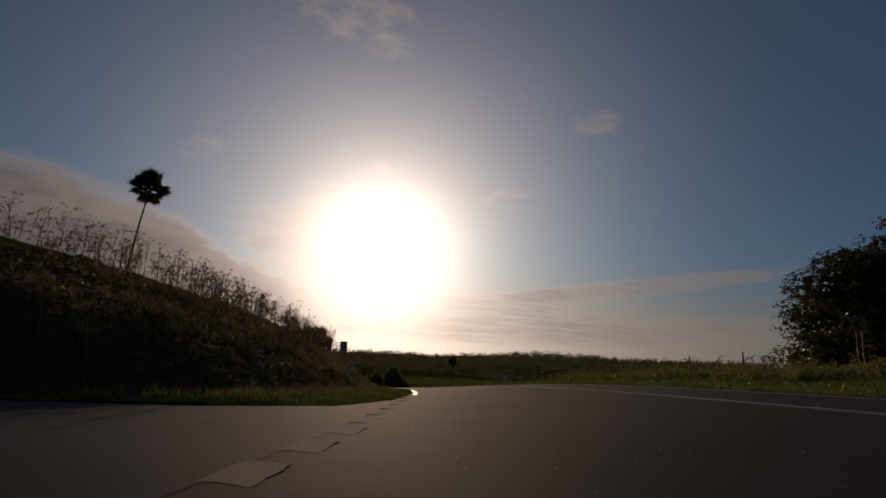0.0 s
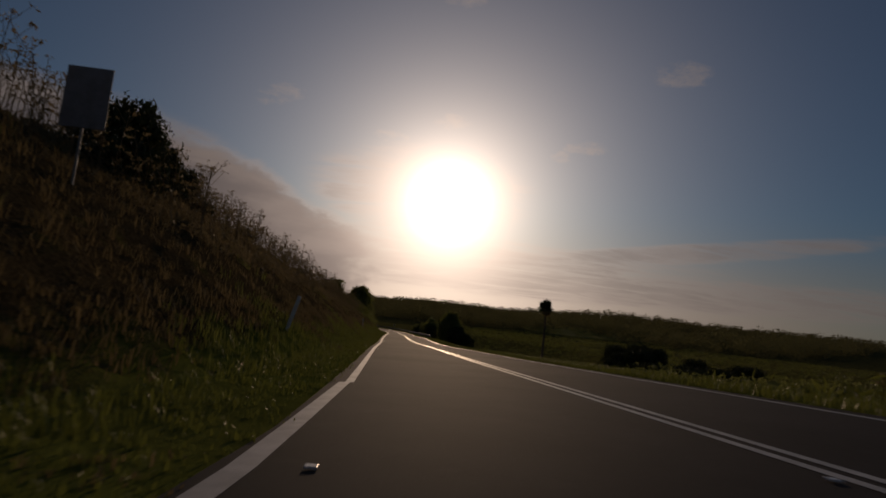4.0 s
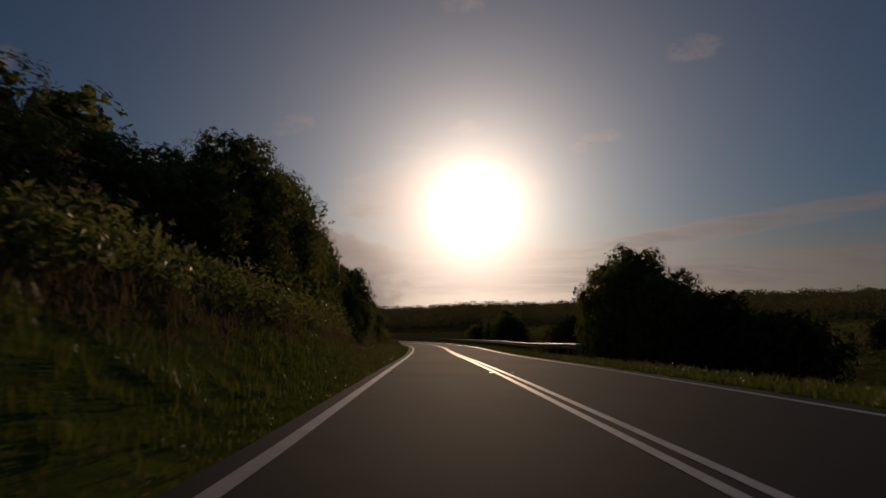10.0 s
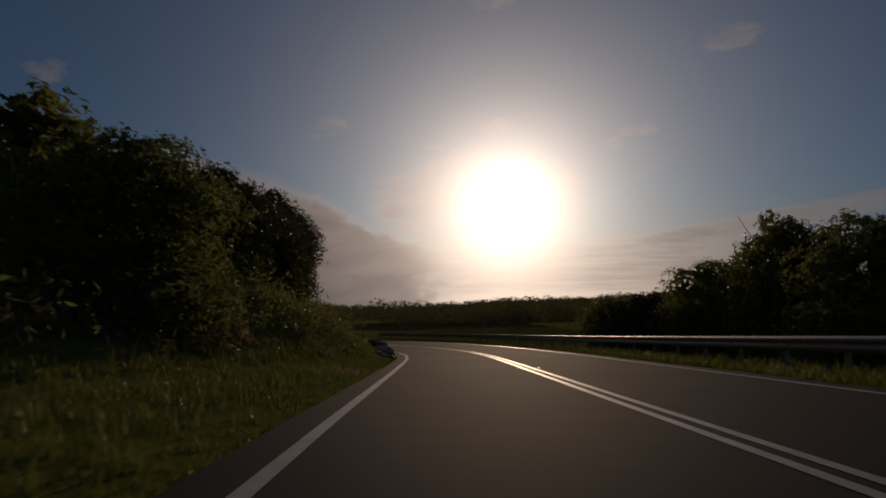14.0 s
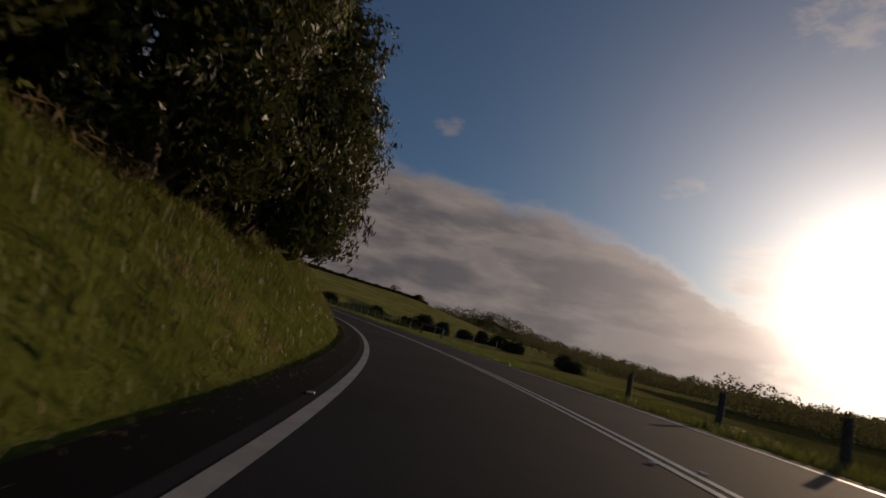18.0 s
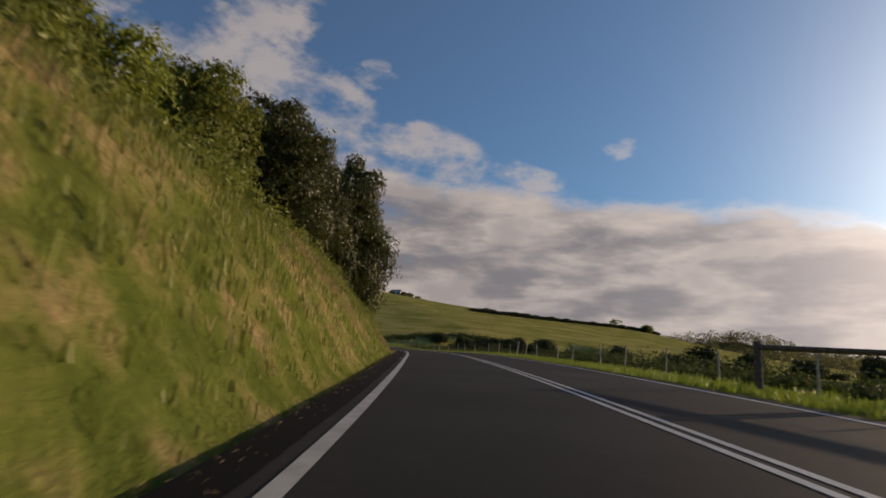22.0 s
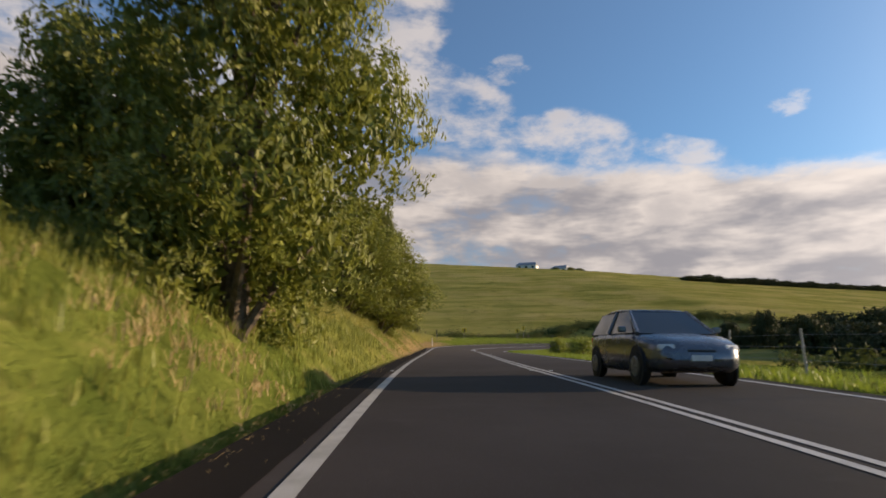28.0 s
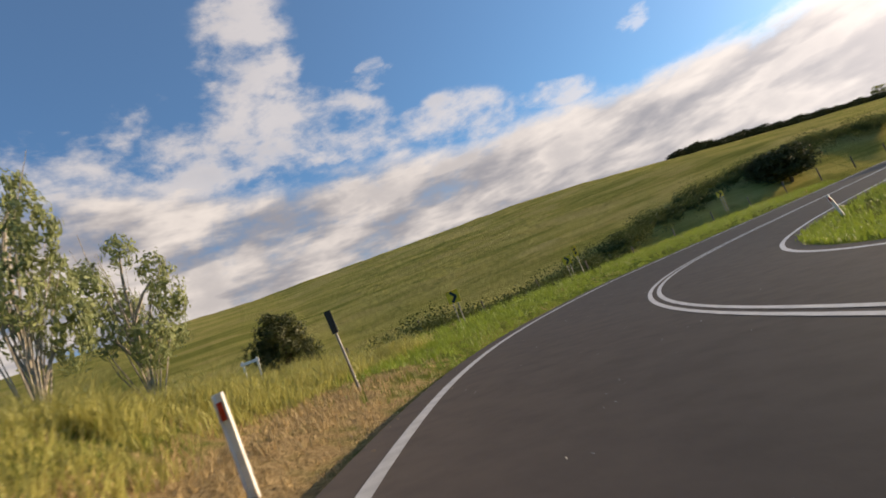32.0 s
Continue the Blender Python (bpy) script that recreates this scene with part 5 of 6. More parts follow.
for s, l in ((63.5, 10.5), (66, 10.2), (51, 14.0), (48, 14.5), (44, 15), (40, 15.5), (35, 16), (30, 16.5), (25, 17), (563, 8.6), (556, 9.5), (304, 5.5), (309, 5.5), (313, 5.6), (318, 5.7)):
    wooden_post(s, l, 1.3 if s < 70 else 0.95, _p.uniform(-0.06, 0.06), _p.uniform(-0.06, 0.06), 0.06 if s < 70 else (0.1 if s < 500 else 0.055))


for x, y, h in HILL_POSTS:
    root = thing("fence_post", "weathered grey wooden fence post", "fence post", Matrix.Translation(on_land(x, y, 0.2)), "posts at the foot of the hill")
    bm = bmesh.new()
    rod(bm, (0, 0, 0), (0.02, 0.01, h + 0.2), 0.07, 0.06, 9)
    part("post", bm, M_WOOD, root)


# ---------------------------------------------------------------- guard rail
def guard_rail(s0, s1):
    lat = lambda s: 5.6 + 0.9 * (1 - ease(s, 188, 200))
    root = thing("guard_rail", "galvanised steel guard rail on short posts", "guard rail", Matrix.Identity(4))
    s = np.arange(s0, s1 + 0.01, 1.0)
    prof = [(0.0, 0.60), (0.04, 0.63), (0.08, 0.68), (0.04, 0.73), (0.0, 0.76), (0.04, 0.79), (0.08, 0.84), (0.04, 0.89), (0.0, 0.92)]
    prof = [(-a, b - 0.16) for a, b in prof]
    cols = []
    for o, h in prof + [(p[0] + 0.006, p[1]) for p in prof[::-1]]:
        q = at(s, lat(s) + o)
        q[:, 2] = at(s, np.full(len(s), 4.5))[:, 2] + h - 0.06
        cols.append(q)
    v = np.stack(cols, 1)
    n, k = v.shape[:2]
    i = np.arange(n * k).reshape(n, k)
    f = np.stack([i[:-1], np.roll(i[:-1], -1, 1), np.roll(i[1:], -1, 1), i[1:]], -1).reshape(-1, 4)
    part("rail", mesh_of("rail", v.reshape(-1, 3), f, M_STEEL, smooth=True), M_STEEL, root, "shiny corrugated steel rail")
    bm = bmesh.new()
    box(bm, (0.10, 0.07, 1.3), Matrix.Translation((0.12, 0, 0.05)), 0.01)
    me = bpy.data.meshes.new("post")
    bm.to_mesh(me)
    bm.free()
    me.materials.append(M_STEEL)
    for q in np.arange(s0 + 0.3, s1, 2.0):
        ob = new("post", me)
        ob.parent = root
        p = at(q, float(lat(q)))
        ob.matrix_basis = Matrix.Translation(p) @ Matrix.Rotation(float(np.interp(q, S, TH)), 4, "Z")
    bm = bmesh.new()
    e = Vector(at(s0, float(lat(s0))))
    bmesh.ops.create_cone(bm, cap_ends=True, segments=14, radius1=0.2, radius2=0.2, depth=0.36, matrix=Matrix.Translation(e + Vector((0, 0, 0.56))))
    part("end_piece", bm, M_STEEL, root, "rounded steel end piece")


guard_rail(189, 300)


# ---------------------------------------------------------------- signs
def chevron_sign(m, faces_camera=True, size=0.62, height=1.0, label="yellow and black chevron sign on a thin post", plate=None, way=1):
    root = thing("chevron_sign", label, "road sign", m, "chevron signs on the bend")
    bm = bmesh.new()
    for x in (-0.12, 0.12):
        rod(bm, (x, 0.03, -0.3), (x, 0.03, height + size), 0.022, 0.022, 8)
    part("post", bm, M_STEEL, root)
    bm = bmesh.new()
    box(bm, (size, 0.02, size), Matrix.Translation((0, 0, height + size / 2)), 0.006)
    part("plate", bm, plate or (M_YELLOW if faces_camera else M_SIGN_BACK), root)
    if faces_camera:
        bm = bmesh.new()
        for q in (1, -1):
            box(bm, (size * 0.62, 0.012, size * 0.24), Matrix.Translation((0.02, -0.014, height + size / 2 + q * size * 0.19))
                @ Matrix.Rotation(way * q * 0.85, 4, "Y"), 0.002)
        part("arrow", bm, M_BLACK, root, "black arrow")
    return root


def facing(x, y, to, sink=0.0, z=None):
    p = on_land(x, y, sink)
    if z is not None:
        p.z = z
    a = math.atan2(to[0] - x, -(to[1] - y))
    return Matrix.Translation(p) @ Matrix.Rotation(a, 4, "Z")


HERE = (-235, 398)
chevron_sign(facing(-271.5, 413.0, HERE), height=1.15)
chevron_sign(facing(-280.6, 426.3, HERE), height=1.3, size=0.6)
chevron_sign(facing(-288.0, 452.0, HERE), height=1.3)
chevron_sign(facing(-11.5, 282.75, (-16, 262)), False, 0.56, 1.8, "grey back of a chevron sign above the guard rail")
chevron_sign(facing(-22.2, 300.2, (-22, 278)), False, 0.7, 1.5, "grey back of a chevron sign above the guard rail")
# backlit plate, its shade painted in by the darker yellow
chevron_sign(facing(17.5, 27.0, (-8, 1)), True, 0.75, 2.0, "yellow chevron sign, coloured dark as in shade, in front of a tree", M_YELLOW_SHADED, -1)


def plate_sign(m, w_, h_, top, mat, label, name="road_sign", bars=0):
    root = thing(name, label, "road sign", m)
    bm = bmesh.new()
    rod(bm, (0, 0.03, -0.3), (0, 0.03, top), 0.028, 0.028, 10)
    part("post", bm, M_STEEL, root)
    bm = bmesh.new()
    box(bm, (w_, 0.02, h_), Matrix.Translation((0, 0, top - h_ / 2)), 0.008)
    part("plate", bm, mat, root)
    for i in range(bars):
        bm = bmesh.new()
        box(bm, (w_ * 0.35, 0.01, h_ * 0.3), Matrix.Translation((0, -0.014, top - h_ * (0.3 + 0.4 * i))) @ Matrix.Rotation(0.6, 4, "Y"), 0.002)
        part("mark", bm, M_BLACK, root, "black mark")
    return root


plate_sign(facing(-281.6, 428.0, HERE), 0.38, 0.75, 2.5, M_YELLOW, "narrow yellow warning sign with black marks", "warning_sign", 2)
g = on_land(-10.1, 70.9)
plate_sign(facing(-9.9, 70.9, (-8, 20)), 0.85, 1.2, 2.95 - g.z, M_SIGN_BACK, "grey back of a small sign on a thin post")
root = thing("sign_frame", "empty white sign frame leaning in the long grass", "sign frame", facing(-9.2, 40.6, (-6, 20)) @ Matrix.Rotation(0.5, 4, "Y"))
for name, size, where in (("upright", (0.07, 0.04, 1.25), (-0.2, 0, 0.45)), ("upright", (0.07, 0.04, 1.25), (0.2, 0, 0.45)), ("crossbar", (0.33, 0.035, 0.08), (0, 0, 1.03)),
                          ("crossbar", (0.33, 0.035, 0.08), (0, 0, 0.35))):
    bm = bmesh.new()
    box(bm, size, Matrix.Translation(where), 0.008)
    part(name, bm, M_POST, root)
# tall marker post beside the drain
root = thing("drain_marker", "tall thin steel marker post with a dark head", "marker post", facing(-257.3, 404.4, HERE) @ Matrix.Rotation(-0.06, 4, "Y"))
bm = bmesh.new()
rod(bm, (0, 0, -0.2), (0, 0, 1.75), 0.028, 0.028, 8)
part("post", bm, M_STEEL, root)
bm = bmesh.new()
box(bm, (0.14, 0.03, 0.5), Matrix.Translation((0, -0.02, 1.55)), 0.008)
part("head", bm, M_BLACK, root, "dark plate")

# ---------------------------------------------------------------- raised markers
def markers():
    bm = bmesh.new()
    box(bm, (0.085, 0.07, 0.018), Matrix.Translation((0, 0, 0.006)), 0.007)
    me = bpy.data.meshes.new("road_marker")
    bm.to_mesh(me)
    bm.free()
    me.materials.append(M_MARKER)
    for s in (64, 88.2, 113, 131.9, 150.7, 172, 196, 226.3, 243, 261.4, 282, 304.6, 326, 349, 371, 393.7, 423.4, 452.5, 474, 496.5, 518):
        ln = float(lane(s))
        for lat in (-0.29, 0.25, ln + 0.17 if s < 210 else ln - 0.17):
            ob = new("road_marker", me)
            ob.matrix_basis = Matrix.Translation(at(s, lat, 0.012)) @ Matrix.Rotation(float(np.interp(s, S, TH)), 4, "Z")
            tagged(ob, "small raised white marker on the road", "road marker", "raised road markers")


markers()


# ---------------------------------------------------------------- rock cutting
def rock_cut():
    """A low broken face: upright ribs and clefts, ledges, and rubble at its foot."""
    s, h = np.concatenate([np.linspace(256, 264.9, 70), np.linspace(265, 275, 260)]), np.linspace(-0.25, 1.1, 52)
    ss, hh = np.meshgrid(s, h, indexing="ij")
    top = table(ss, (256, 0.03), (259, 0.3), (262, 0.58), (266, 0.70), (268, 0.86), (269.5, 0.70), (272.5, 0.32), (275, 0.03)) + 0.06 * np.sin(ss * 2.9) + 0.05 * np.sin(ss * 7.3 + 1)
    rough, cleft = np.zeros(ss.size), np.zeros(ss.size)
    for k, (a, b) in enumerate(zip(ss.ravel(), (hh * top).ravel())):
        a = a + 0.15 * noise.noise(Vector((a * 1.3, 0.0, b * 1.6)))
        q = Vector((a * 3.0 + 0.8 * b, 3.1, b * 1.4))
        cell = noise.voronoi(Vector((a * 2.6 + b * 1.1, 0.4, b * 1.5 - 0.4 * a)))[0]
        cleft[k] = min(cell[1] - cell[0], 0.3)
        rough[k] = 0.13 * noise.fractal(q, 0.75, 2.1, 5) + 0.10 * math.sin(cell[0] * 9.0)
    rough, cleft = rough.reshape(ss.shape), cleft.reshape(ss.shape)
    out = 0.26 + 0.4 * np.clip(hh, 0, 1) ** 1.2 + rough - 0.5 * (cleft - 0.15)
    out = out + 0.7 * np.clip((hh - 0.9) / 0.2, 0, 1) ** 2 + 1.1 * ease(ss, 269.6, 272.6) + 0.9 * (1 - ease(ss, 256, 261))
    p = at(ss.ravel(), -seal(ss.ravel()) - np.maximum(out, 0.1).ravel())
    p[:, 2] = at(ss.ravel(), -seal(ss.ravel()))[:, 2] + (hh * top + 0.15 * rough * hh).ravel()
    i = np.arange(ss.size).reshape(ss.shape)
    f = np.stack([i[:-1, :-1], i[:-1, 1:], i[1:, 1:], i[1:, :-1]], -1).reshape(-1, 4)
    tagged(new("rock_cutting", mesh_of("rock_cutting", p, f, M_ROCK)), "dark broken rock face cut beside the road", "rock", kind="structure")


rock_cut()


# ---------------------------------------------------------------- land beyond the road
for x, y, h, r in ((-289, 468, 4.5, 3.6), (-236, 450, 6.0, 4.8), (-228, 453, 5.4, 4.2), (-216, 456, 5.0, 4.2), (-207, 457, 5.4, 4.6), (-198, 459, 5.0, 4.2), (-190, 463, 6.2, 5.0),
                   (-181, 466, 5.8, 4.6), (-172, 466, 6.6, 4.8), (-163, 462, 5.0, 4.2), (-150, 455, 4.6, 3.6), (-138, 447, 4.2, 3.4), (-124, 436, 4.0, 3.2), (-112, 428, 3.8, 3.0), (-100, 420, 3.8, 3.0),
                   (-240, 446, 5.0, 2.4), (-246, 449, 5.4, 2.2), (-232, 440, 2.2, 1.8), (-88, 412, 3.6, 3.0), (-76, 404, 3.6, 3.0),
                   (-262, 466, 6.5, 4.5), (-256, 470, 7.0, 5.0), (-250, 478, 7.0, 5.0), (-269, 462, 5.0, 2.6), (-248, 488, 6.5, 5.0)):
    x, y = x + _p.uniform(-4, 4), y + _p.uniform(-2, 2)
    plant("dark", on_land(x, y, 0.9), (h + 0.6) * _p.uniform(0.7, 1.15), r * _p.uniform(0.8, 1.3), "dark rounded bush at the edge of the paddock", "bushes along the paddock")
    for k in range(_p.choice((0, 1, 2))):
        k = _p.uniform(0.35, 0.7)
        plant("dark", on_land(x + _p.uniform(-6, 6), y + _p.uniform(-3, 3), 0.6), h * k, r * k * 1.4, "low dark bush at the edge of the paddock", "bushes along the paddock")
for x, y, h, r in ((-222.0, 413.5, 1.8, 1.4), (-239.3, 412.8, 2.2, 1.3), (-239.9, 415.3, 2.1, 1.4), (-234, 412.6, 2.2, 1.5), (-238, 430, 3.0, 2.4)):
    plant("shrub", on_land(x, y, 0.15), h, r, "leafy green bush on the inner verge", "bushes on the inner verge")
for x, y, h, r in ((46, 196, 4.0, 3.8), (57, 204, 4.4, 4.0), (66, 188, 4.6, 4.4), (64, 200, 4.2, 4.0), (74, 214, 5.0, 4.6), (84, 206, 4.6, 4.4), (52, 199, 3.6, 3.4), (76, 196, 5.0, 4.6),
                   (65, 252, 6.0, 5.0), (61, 240, 6.4, 5.2), (71, 246, 6.8, 5.2), (58, 229, 5.4, 4.8), (66, 236, 6.8, 5.4), (62, 226, 6.2, 5.0), (78, 250, 6.0, 5.2), (52, 219, 4.2, 4.2)):
    plant("dark", on_land(x, y, 0.6), h, r, "dark rounded bush in the rough pasture", "bushes in the pasture")
# line of trees over the crest, single trees, scrub under the hill
for i in range(2, 43):
    x, y = -372 - 0.6 * i, 532 + i * 5.2
    plant("dark", on_land(x, y, 0.5), 3.0 + _p.uniform(-0.5, 0.8), 3.6, "dark low tree in a hedge along the crest", "hedge along the crest")
plant("wispy", on_land(-393, 694, 0.3), 7.0, 5.5, "bare spreading tree alone on the hill", "trees on the hill")
plant("dense", on_land(-394, 733, 0.3), 7.0, 6.0, "dark spreading tree on the hill", "trees on the hill")
for x, y, h, r in ((-476, 547, 3.6, 3.2), (-477, 553, 4.0, 4.0), (-474, 559, 3.0, 3.0), (-479, 539, 2.4, 2.4)):
    plant("dense", on_land(x, y, 0.3), h, r, "dark tree near the farmhouses", "trees by the farmhouses")
plant("gloom", on_land(-276.9, 405.1, 0.2), 4.6, 1.9, "dark leafy bush beside the white barrier", "bushes by the bend")
plant("gloom", on_land(29.2, 37.0, 0.3), 10.2, 7.8, "dark spreading tree behind the fence", "trees by the fence")
plant("gloom", on_land(34.2, 36.6, 0.3), 14.0, 7.2, "large dark spreading tree behind the fence", "trees by the fence")


def stile(s, d):
    p = spot(s, -float(seal(s)) - d)
    m = facing(p.x, p.y, HERE)
    root = thing("white_barrier", "small white wooden barrier in the rough grass", "barrier", m)
    for k in (-0.24, 0.24):
        bm = bmesh.new()
        box(bm, (0.07, 0.07, 1.6), Matrix.Translation((k, 0, 0.5)), 0.01)
        part("post", bm, M_POST, root)
    bm = bmesh.new()
    box(bm, (0.62, 0.04, 0.1), Matrix.Translation((0, -0.057, 1.2)), 0.01)
    part("rail", bm, M_POST, root)


stile(560.0, 8.5)


def scrub_line():
    """The rough growth along the foot of the hill and along the paddock fence, as one uneven hedge of leaves."""
    rng = np.random.default_rng(17)
    pts = []
    for i in range(700):
        u = rng.uniform()
        x = -272 - 20 * math.sin(u * 2.2) + rng.normal(0, 1.4)
        y = 410 + 90 * u
        pts.append((x - 5.5, y, rng.uniform(0.6, 1.4)))
    for i in range(620):
        s = rng.uniform(385, 505)
        q = spot(s, 13.5 + rng.normal(0, 2.0))
        pts.append((q.x, q.y, rng.uniform(0.4, 1.3)))
    C, D = [], []
    for x, y, r in pts:
        z = on_land(x, y).z
        r *= 0.75 + 0.45 * math.sin(y * 0.55) * math.sin(x * 0.4 + 1)
        d = rng.normal(size=(110, 3))
        d /= np.linalg.norm(d, axis=1, keepdims=True)
        C.append(np.array([x, y, z + r * 0.4]) + d * r * rng.uniform(0.15, 1.15, (110, 1)) * np.array([1.2, 1.2, 0.9]))
        D.append(d)
    me = leaf_mesh("scrub", np.concatenate(C), np.concatenate(D), 0.21, M_SCRUB, rng)
    tagged(new("scrub", me), "rough dark green scrub along the foot of the hill", "scrub", kind="stuff")


scrub_line()


def far_woods():
    """Tree tops of the woods on the ridges: many uneven clumps."""
    rng = np.random.default_rng(33)
    n = 10000
    a, d = rng.uniform(-0.75, 1.15, n), 230 + 1170 * rng.uniform(0, 1, n) ** 0.75
    x, y = -np.sin(a) * d, 150 + np.cos(a) * d
    keep = (rng.uniform(size=n) < woodland(x, y)) & ((y > 540) | (x > 140))
    x, y = x[keep], y[keep]
    z = land(x, y)
    C, D, R = [], [], []
    for q in range(len(x)):
        r = rng.uniform(3.0, 6.0) * (1 + math.hypot(x[q], y[q] - 150) / 1600)
        k, leaf = (130, 0.16) if math.hypot(x[q], y[q] - 300) < 420 else (58, 0.22)
        R.append(np.full(k, leaf * r))
        v = rng.normal(size=(k, 3))
        v /= np.linalg.norm(v, axis=1, keepdims=True)
        C.append(np.array([x[q], y[q], z[q] + r * rng.uniform(0.4, 1.5)]) + v * r * np.array([1, 1, 0.8]) * rng.uniform(0.7, 1.0, (k, 1)))
        D.append(v)
    me = leaf_mesh("far_woods", np.concatenate(C), np.concatenate(D), np.concatenate(R), M_WOODS, rng, 0.8)
    tagged(new("far_woods", me), "dark woodland covering the distant ridges", "woods", kind="stuff")


far_woods()


# ---------------------------------------------------------------- farmhouses and the car
M_WALL = plain("house_wall", (0.72, 0.70, 0.66), 0.8, 0, 0.08, 1, 0.1)
M_ROOF = plain("house_roof", (0.30, 0.30, 0.31), 0.5, 0.2, 0.15, 1, 0.2)
M_GLASS = plain("dark_glass", (0.03, 0.035, 0.04), 0.08, 0, 0.1, 2, 0.0)
M_BODY = plain("car_paint", (0.16, 0.17, 0.19), 0.25, 0.6, 0.05, 3, 0.0)
M_TYRE = plain("tyre", (0.02, 0.02, 0.02), 0.8, 0, 0.2, 9, 0.3)
M_LAMP = plain("lamp_glass", (0.7, 0.7, 0.68), 0.15, 0, 0.05, 5, 0.0)


def farmhouse(x, y, lx, ly, h, turn, label):
    root = thing("farmhouse", label, "house", Matrix.Translation(on_land(x, y, 0.8)) @ Matrix.Rotation(turn, 4, "Z"), "farmhouses on the hill")
    bm = bmesh.new()
    box(bm, (lx, ly, h), Matrix.Translation((0, 0, h / 2)), 0.03)
    part("wall", bm, M_WALL, root)
    bm = bmesh.new()
    v = [bm.verts.new(p) for p in ((-lx / 2 - 0.5, -ly / 2 - 0.5, h), (lx / 2 + 0.5, -ly / 2 - 0.5, h), (lx / 2 + 0.5, ly / 2 + 0.5, h), (-lx / 2 - 0.5, ly / 2 + 0.5, h),
                                   (-lx / 2 + 1, 0, h + 2.1), (lx / 2 - 1, 0, h + 2.1))]
    for q in ((0, 1, 5, 4), (2, 3, 4, 5), (1, 2, 5), (3, 0, 4), (3, 2, 1, 0)):
        bm.faces.new([v[k] for k in q])
    part("roof", bm, M_ROOF, root)
    for k in range(3):
        for side in (-1, 1):
            bm = bmesh.new()
            box(bm, (1.6, 0.08, 1.3), Matrix.Translation((-lx / 3 + k * lx / 3, side * ly / 2, h * 0.55)), 0.01)
            part("window", bm, M_GLASS, root)


farmhouse(-494, 528, 12, 7, 2.6, 0.9, "low white farmhouse with a grey roof on the hill")
farmhouse(-484, 545, 10, 7, 2.6, 0.6, "small farmhouse with a dark grey roof on the hill")


def loft(bm, sections):
    """A skin over cross-sections: each (y, half-profile of (x, z) from the bottom to the top of one side)."""
    rows = []
    for y, prof in sections:
        ring = [(-x, z) for x, z in prof] + [(x, z) for x, z in prof[::-1]]
        rows.append([bm.verts.new((x, y, z)) for x, z in ring])
    k = len(rows[0])
    for a, b in zip(rows, rows[1:]):
        for i in range(k):
            bm.faces.new((a[i], a[(i + 1) % k], b[(i + 1) % k], b[i]))
    bm.faces.new(rows[0][::-1])
    bm.faces.new(rows[-1])
    for f in bm.faces:
        f.smooth = True


def pane(bm, corners, thick=0.012):
    v = [Vector(c) for c in corners]
    n = (v[1] - v[0]).cross(v[2] - v[0]).normalized() * thick
    a, b = [bm.verts.new(c) for c in v], [bm.verts.new(c - n) for c in v]
    bm.faces.new(a)
    bm.faces.new(b[::-1])
    for i in range(4):
        bm.faces.new((a[i], b[i], b[(i + 1) % 4], a[(i + 1) % 4]))


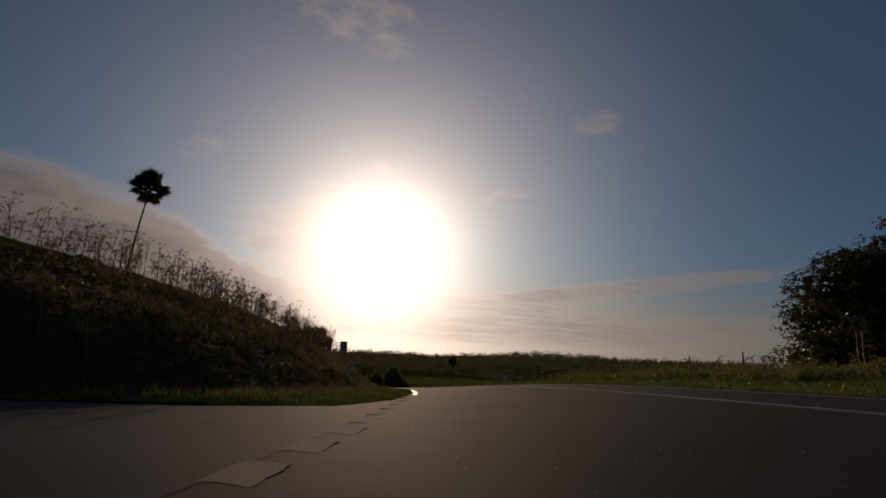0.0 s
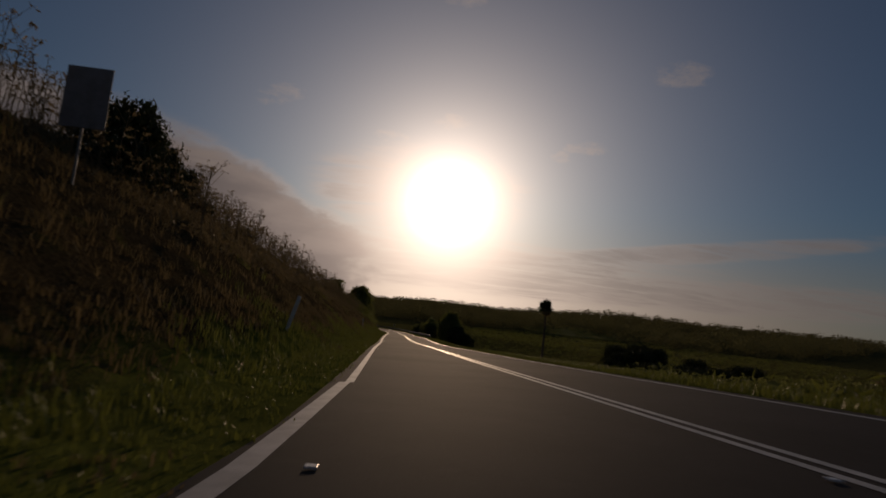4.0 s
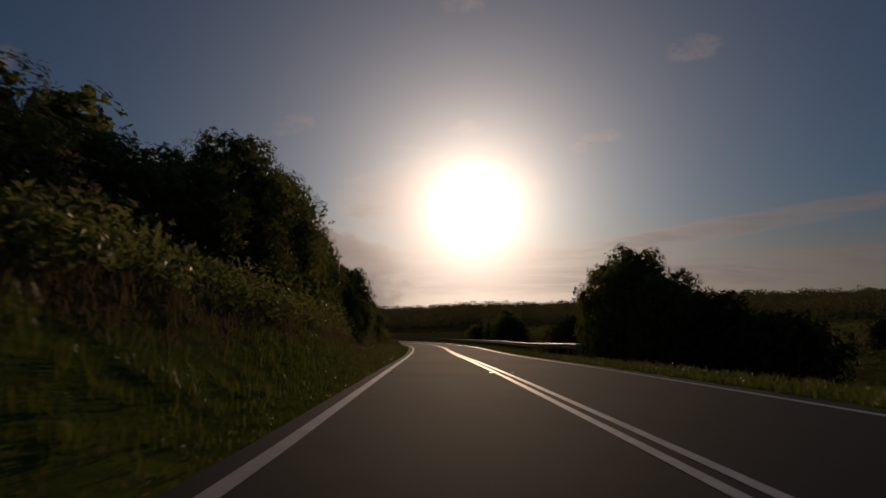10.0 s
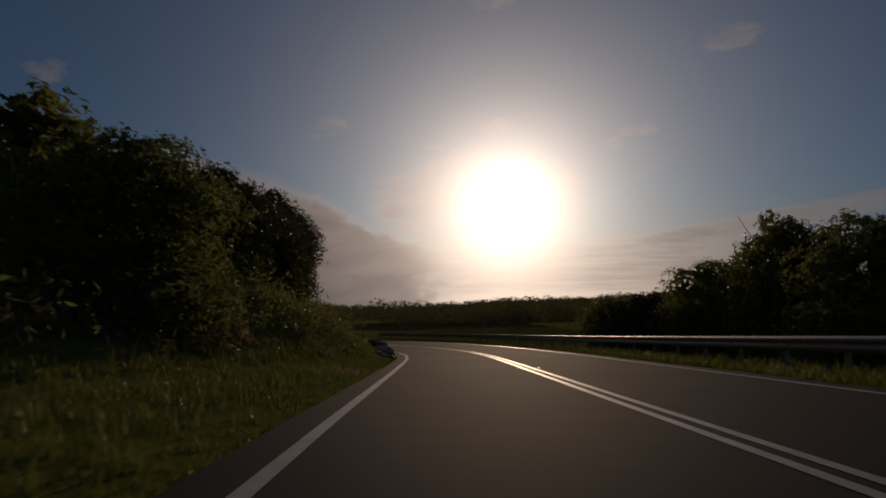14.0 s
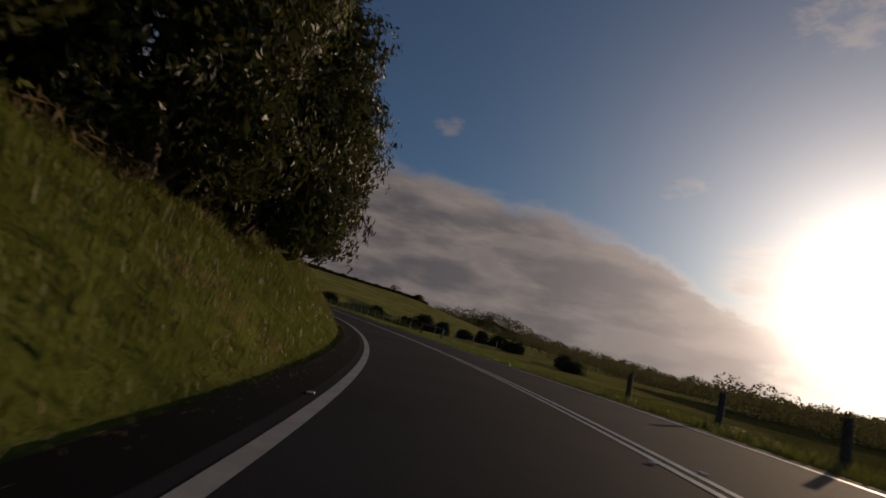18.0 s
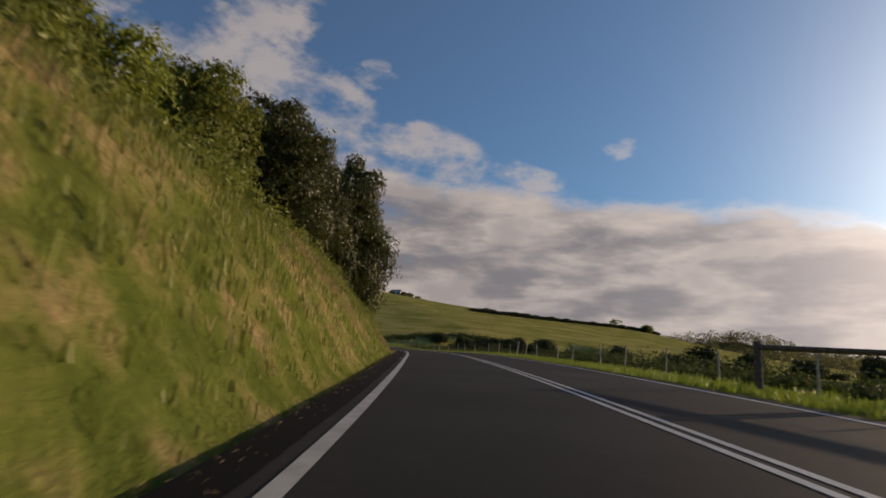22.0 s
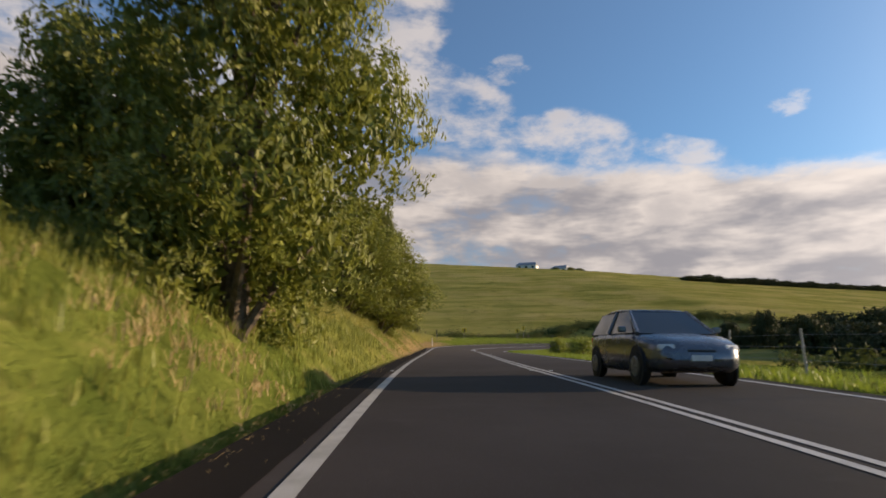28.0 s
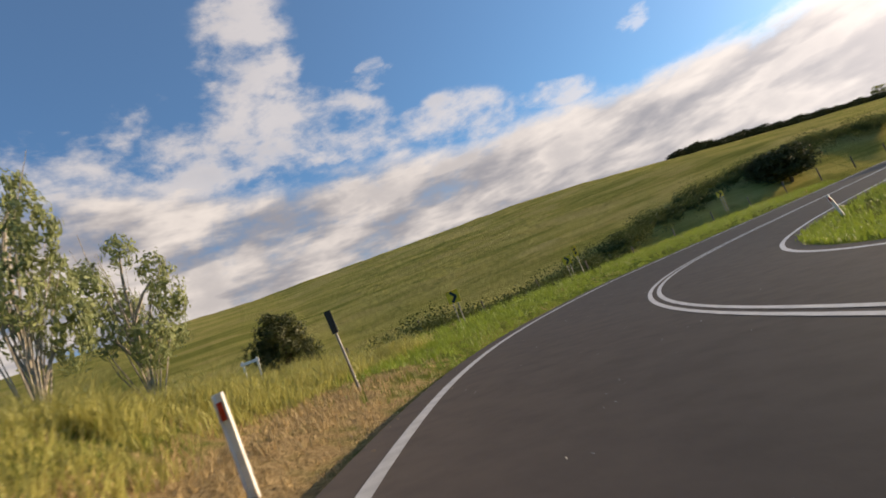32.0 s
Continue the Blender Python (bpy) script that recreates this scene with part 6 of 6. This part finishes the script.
def car(s, lat):
    th = float(np.interp(s, S, TH))
    root = thing("car", "dark grey hatchback on the far lane", "car", Matrix.Translation(at(s, lat, 0.0)) @ Matrix.Rotation(th + math.pi, 4, "Z"))
    bm = bmesh.new()
    cuts = []
    for y, wd, lo, hi in ((-2.08, 0.56, 0.40, 0.70), (-2.04, 0.68, 0.34, 0.80), (-1.95, 0.76, 0.28, 0.90), (-1.7, 0.81, 0.23, 0.95), (-1.2, 0.84, 0.20, 0.96), (-0.5, 0.855, 0.19, 0.955),
                          (0.3, 0.86, 0.19, 0.945), (0.9, 0.855, 0.19, 0.93), (1.3, 0.84, 0.20, 0.88), (1.65, 0.80, 0.22, 0.82), (1.9, 0.74, 0.26, 0.755), (2.03, 0.64, 0.31, 0.68), (2.09, 0.52, 0.36, 0.60)):
        m = lo + 0.45 * (hi - lo)
        cuts.append((y, [(wd * 0.35, lo), (wd * 0.86, lo + 0.01), (wd * 0.98, lo + 0.09), (wd * 1.01, m), (wd * 1.0, hi - 0.16), (wd * 0.965, hi - 0.06), (wd * 0.88, hi - 0.01), (wd * 0.4, hi + 0.02)]))
    loft(bm, cuts)
    part("body", bm, M_BODY, root)
    bm = bmesh.new()
    loft(bm, [(y, [(w_ * 0.5, z - 0.035), (w_ * 0.94, z - 0.03), (w_, z - 0.01), (w_ * 0.93, z + 0.02), (w_ * 0.5, z + 0.03)])
              for y, w_, z in ((-1.75, 0.50, 1.30), (-1.55, 0.57, 1.385), (-1.0, 0.60, 1.43), (-0.4, 0.605, 1.435), (0.1, 0.59, 1.405), (0.28, 0.56, 1.37))])
    part("roof", bm, M_BODY, root)
    low = {"f": (0.70, 1.12, 0.91), "b": (0.70, -1.93, 0.93)}
    top = {"f": (0.56, 0.26, 1.38), "b": (0.50, -1.70, 1.32)}
    bm = bmesh.new()
    pane(bm, ((-low["f"][0], *low["f"][1:]), low["f"], top["f"], (-top["f"][0], *top["f"][1:])))
    part("windscreen", bm, M_GLASS, root, "dark windscreen")
    bm = bmesh.new()
    pane(bm, (low["b"], (-low["b"][0], *low["b"][1:]), (-top["b"][0], *top["b"][1:]), top["b"]))
    part("rear_window", bm, M_GLASS, root)
    for q in (-1, 1):
        for y0, y1, t0, t1 in ((-0.42, 1.0, -0.42, 0.24), (-1.72, -0.48, -1.52, -0.48)):
            bm = bmesh.new()
            c = ((q * 0.795, y0, 0.94), (q * 0.795, y1, 0.93), (q * 0.60, t1, 1.385), (q * 0.60, t0, 1.39))
            pane(bm, c if q > 0 else c[::-1])
            part("side_window", bm, M_GLASS, root)
        for a_, b_ in (((q * 0.74, 1.1, 0.91), (q * 0.575, 0.25, 1.39)), ((q * 0.80, -0.45, 0.94), (q * 0.60, -0.45, 1.40)), ((q * 0.75, -1.86, 0.93), (q * 0.53, -1.62, 1.36))):
            bm = bmesh.new()
            rod(bm, a_, b_, 0.045, 0.035, 8)
            part("pillar", bm, M_BODY, root)
        bm = bmesh.new()
        box(bm, (0.16, 0.09, 0.12), Matrix.Translation((q * 0.93, 0.78, 1.0)), 0.03)
        part("mirror", bm, M_BODY, root)
        bm = bmesh.new()
        box(bm, (0.30, 0.14, 0.13), Matrix.Translation((q * 0.56, 1.95, 0.64)) @ Matrix.Rotation(-q * 0.35, 4, "Z") @ Matrix.Rotation(0.35, 4, "X"), 0.04)
        part("headlight", bm, M_LAMP, root, "clear headlight")
        bm = bmesh.new()
        box(bm, (0.16, 0.10, 0.26), Matrix.Translation((q * 0.66, -1.99, 0.76)), 0.03)
        part("tail_light", bm, M_RED, root, "red tail light")
        for y in (-1.28, 1.28):
            bm = bmesh.new()
            turn = Matrix.Translation((q * 0.78, y, 0.31)) @ Matrix.Rotation(math.pi / 2, 4, "Y")
            got = bmesh.ops.create_cone(bm, cap_ends=True, segments=28, radius1=0.31, radius2=0.31, depth=0.2, matrix=turn)["verts"]
            bmesh.ops.bevel(bm, geom=[e for e in bm.edges if len({round((turn.inverted() @ v.co).z, 3) for v in e.verts}) == 1], offset=0.035, segments=2, affect="EDGES")
            wheel = part("wheel", bm, M_TYRE, root)
            bm = bmesh.new()
            bmesh.ops.create_cone(bm, cap_ends=True, segments=24, radius1=0.20, radius2=0.17, depth=0.03, matrix=Matrix.Translation((q * 0.105, 0, 0)) @ turn)
            for i in range(5):
                a_ = i * 1.2566
                rod(bm, Vector((q * 0.895, y, 0.31)), Vector((q * 0.89, y + 0.18 * math.cos(a_), 0.31 + 0.18 * math.sin(a_))), 0.03, 0.02, 6)
            part("rim", bm, M_STEEL, wheel)
            bm = bmesh.new()
            bmesh.ops.create_cone(bm, cap_ends=True, segments=28, radius1=0.37, radius2=0.37, depth=0.05, matrix=Matrix.Translation((q * 0.055, 0, 0.01)) @ turn)
            part("wheel_arch", bm, M_TYRE, root)
    bm = bmesh.new()
    box(bm, (0.95, 0.08, 0.16), Matrix.Translation((0, 2.02, 0.40)), 0.03)
    part("grille", bm, M_BLACK, root, "black lower grille")
    bm = bmesh.new()
    box(bm, (0.5, 0.05, 0.05), Matrix.Translation((0, 2.07, 0.60)), 0.015)
    part("upper_grille", bm, M_BLACK, root)
    bm = bmesh.new()
    box(bm, (0.36, 0.02, 0.10), Matrix.Translation((0, 2.085, 0.48)), 0.005)
    part("number_plate", bm, M_POST, root, "plain white plate")


car(493, 1.7)
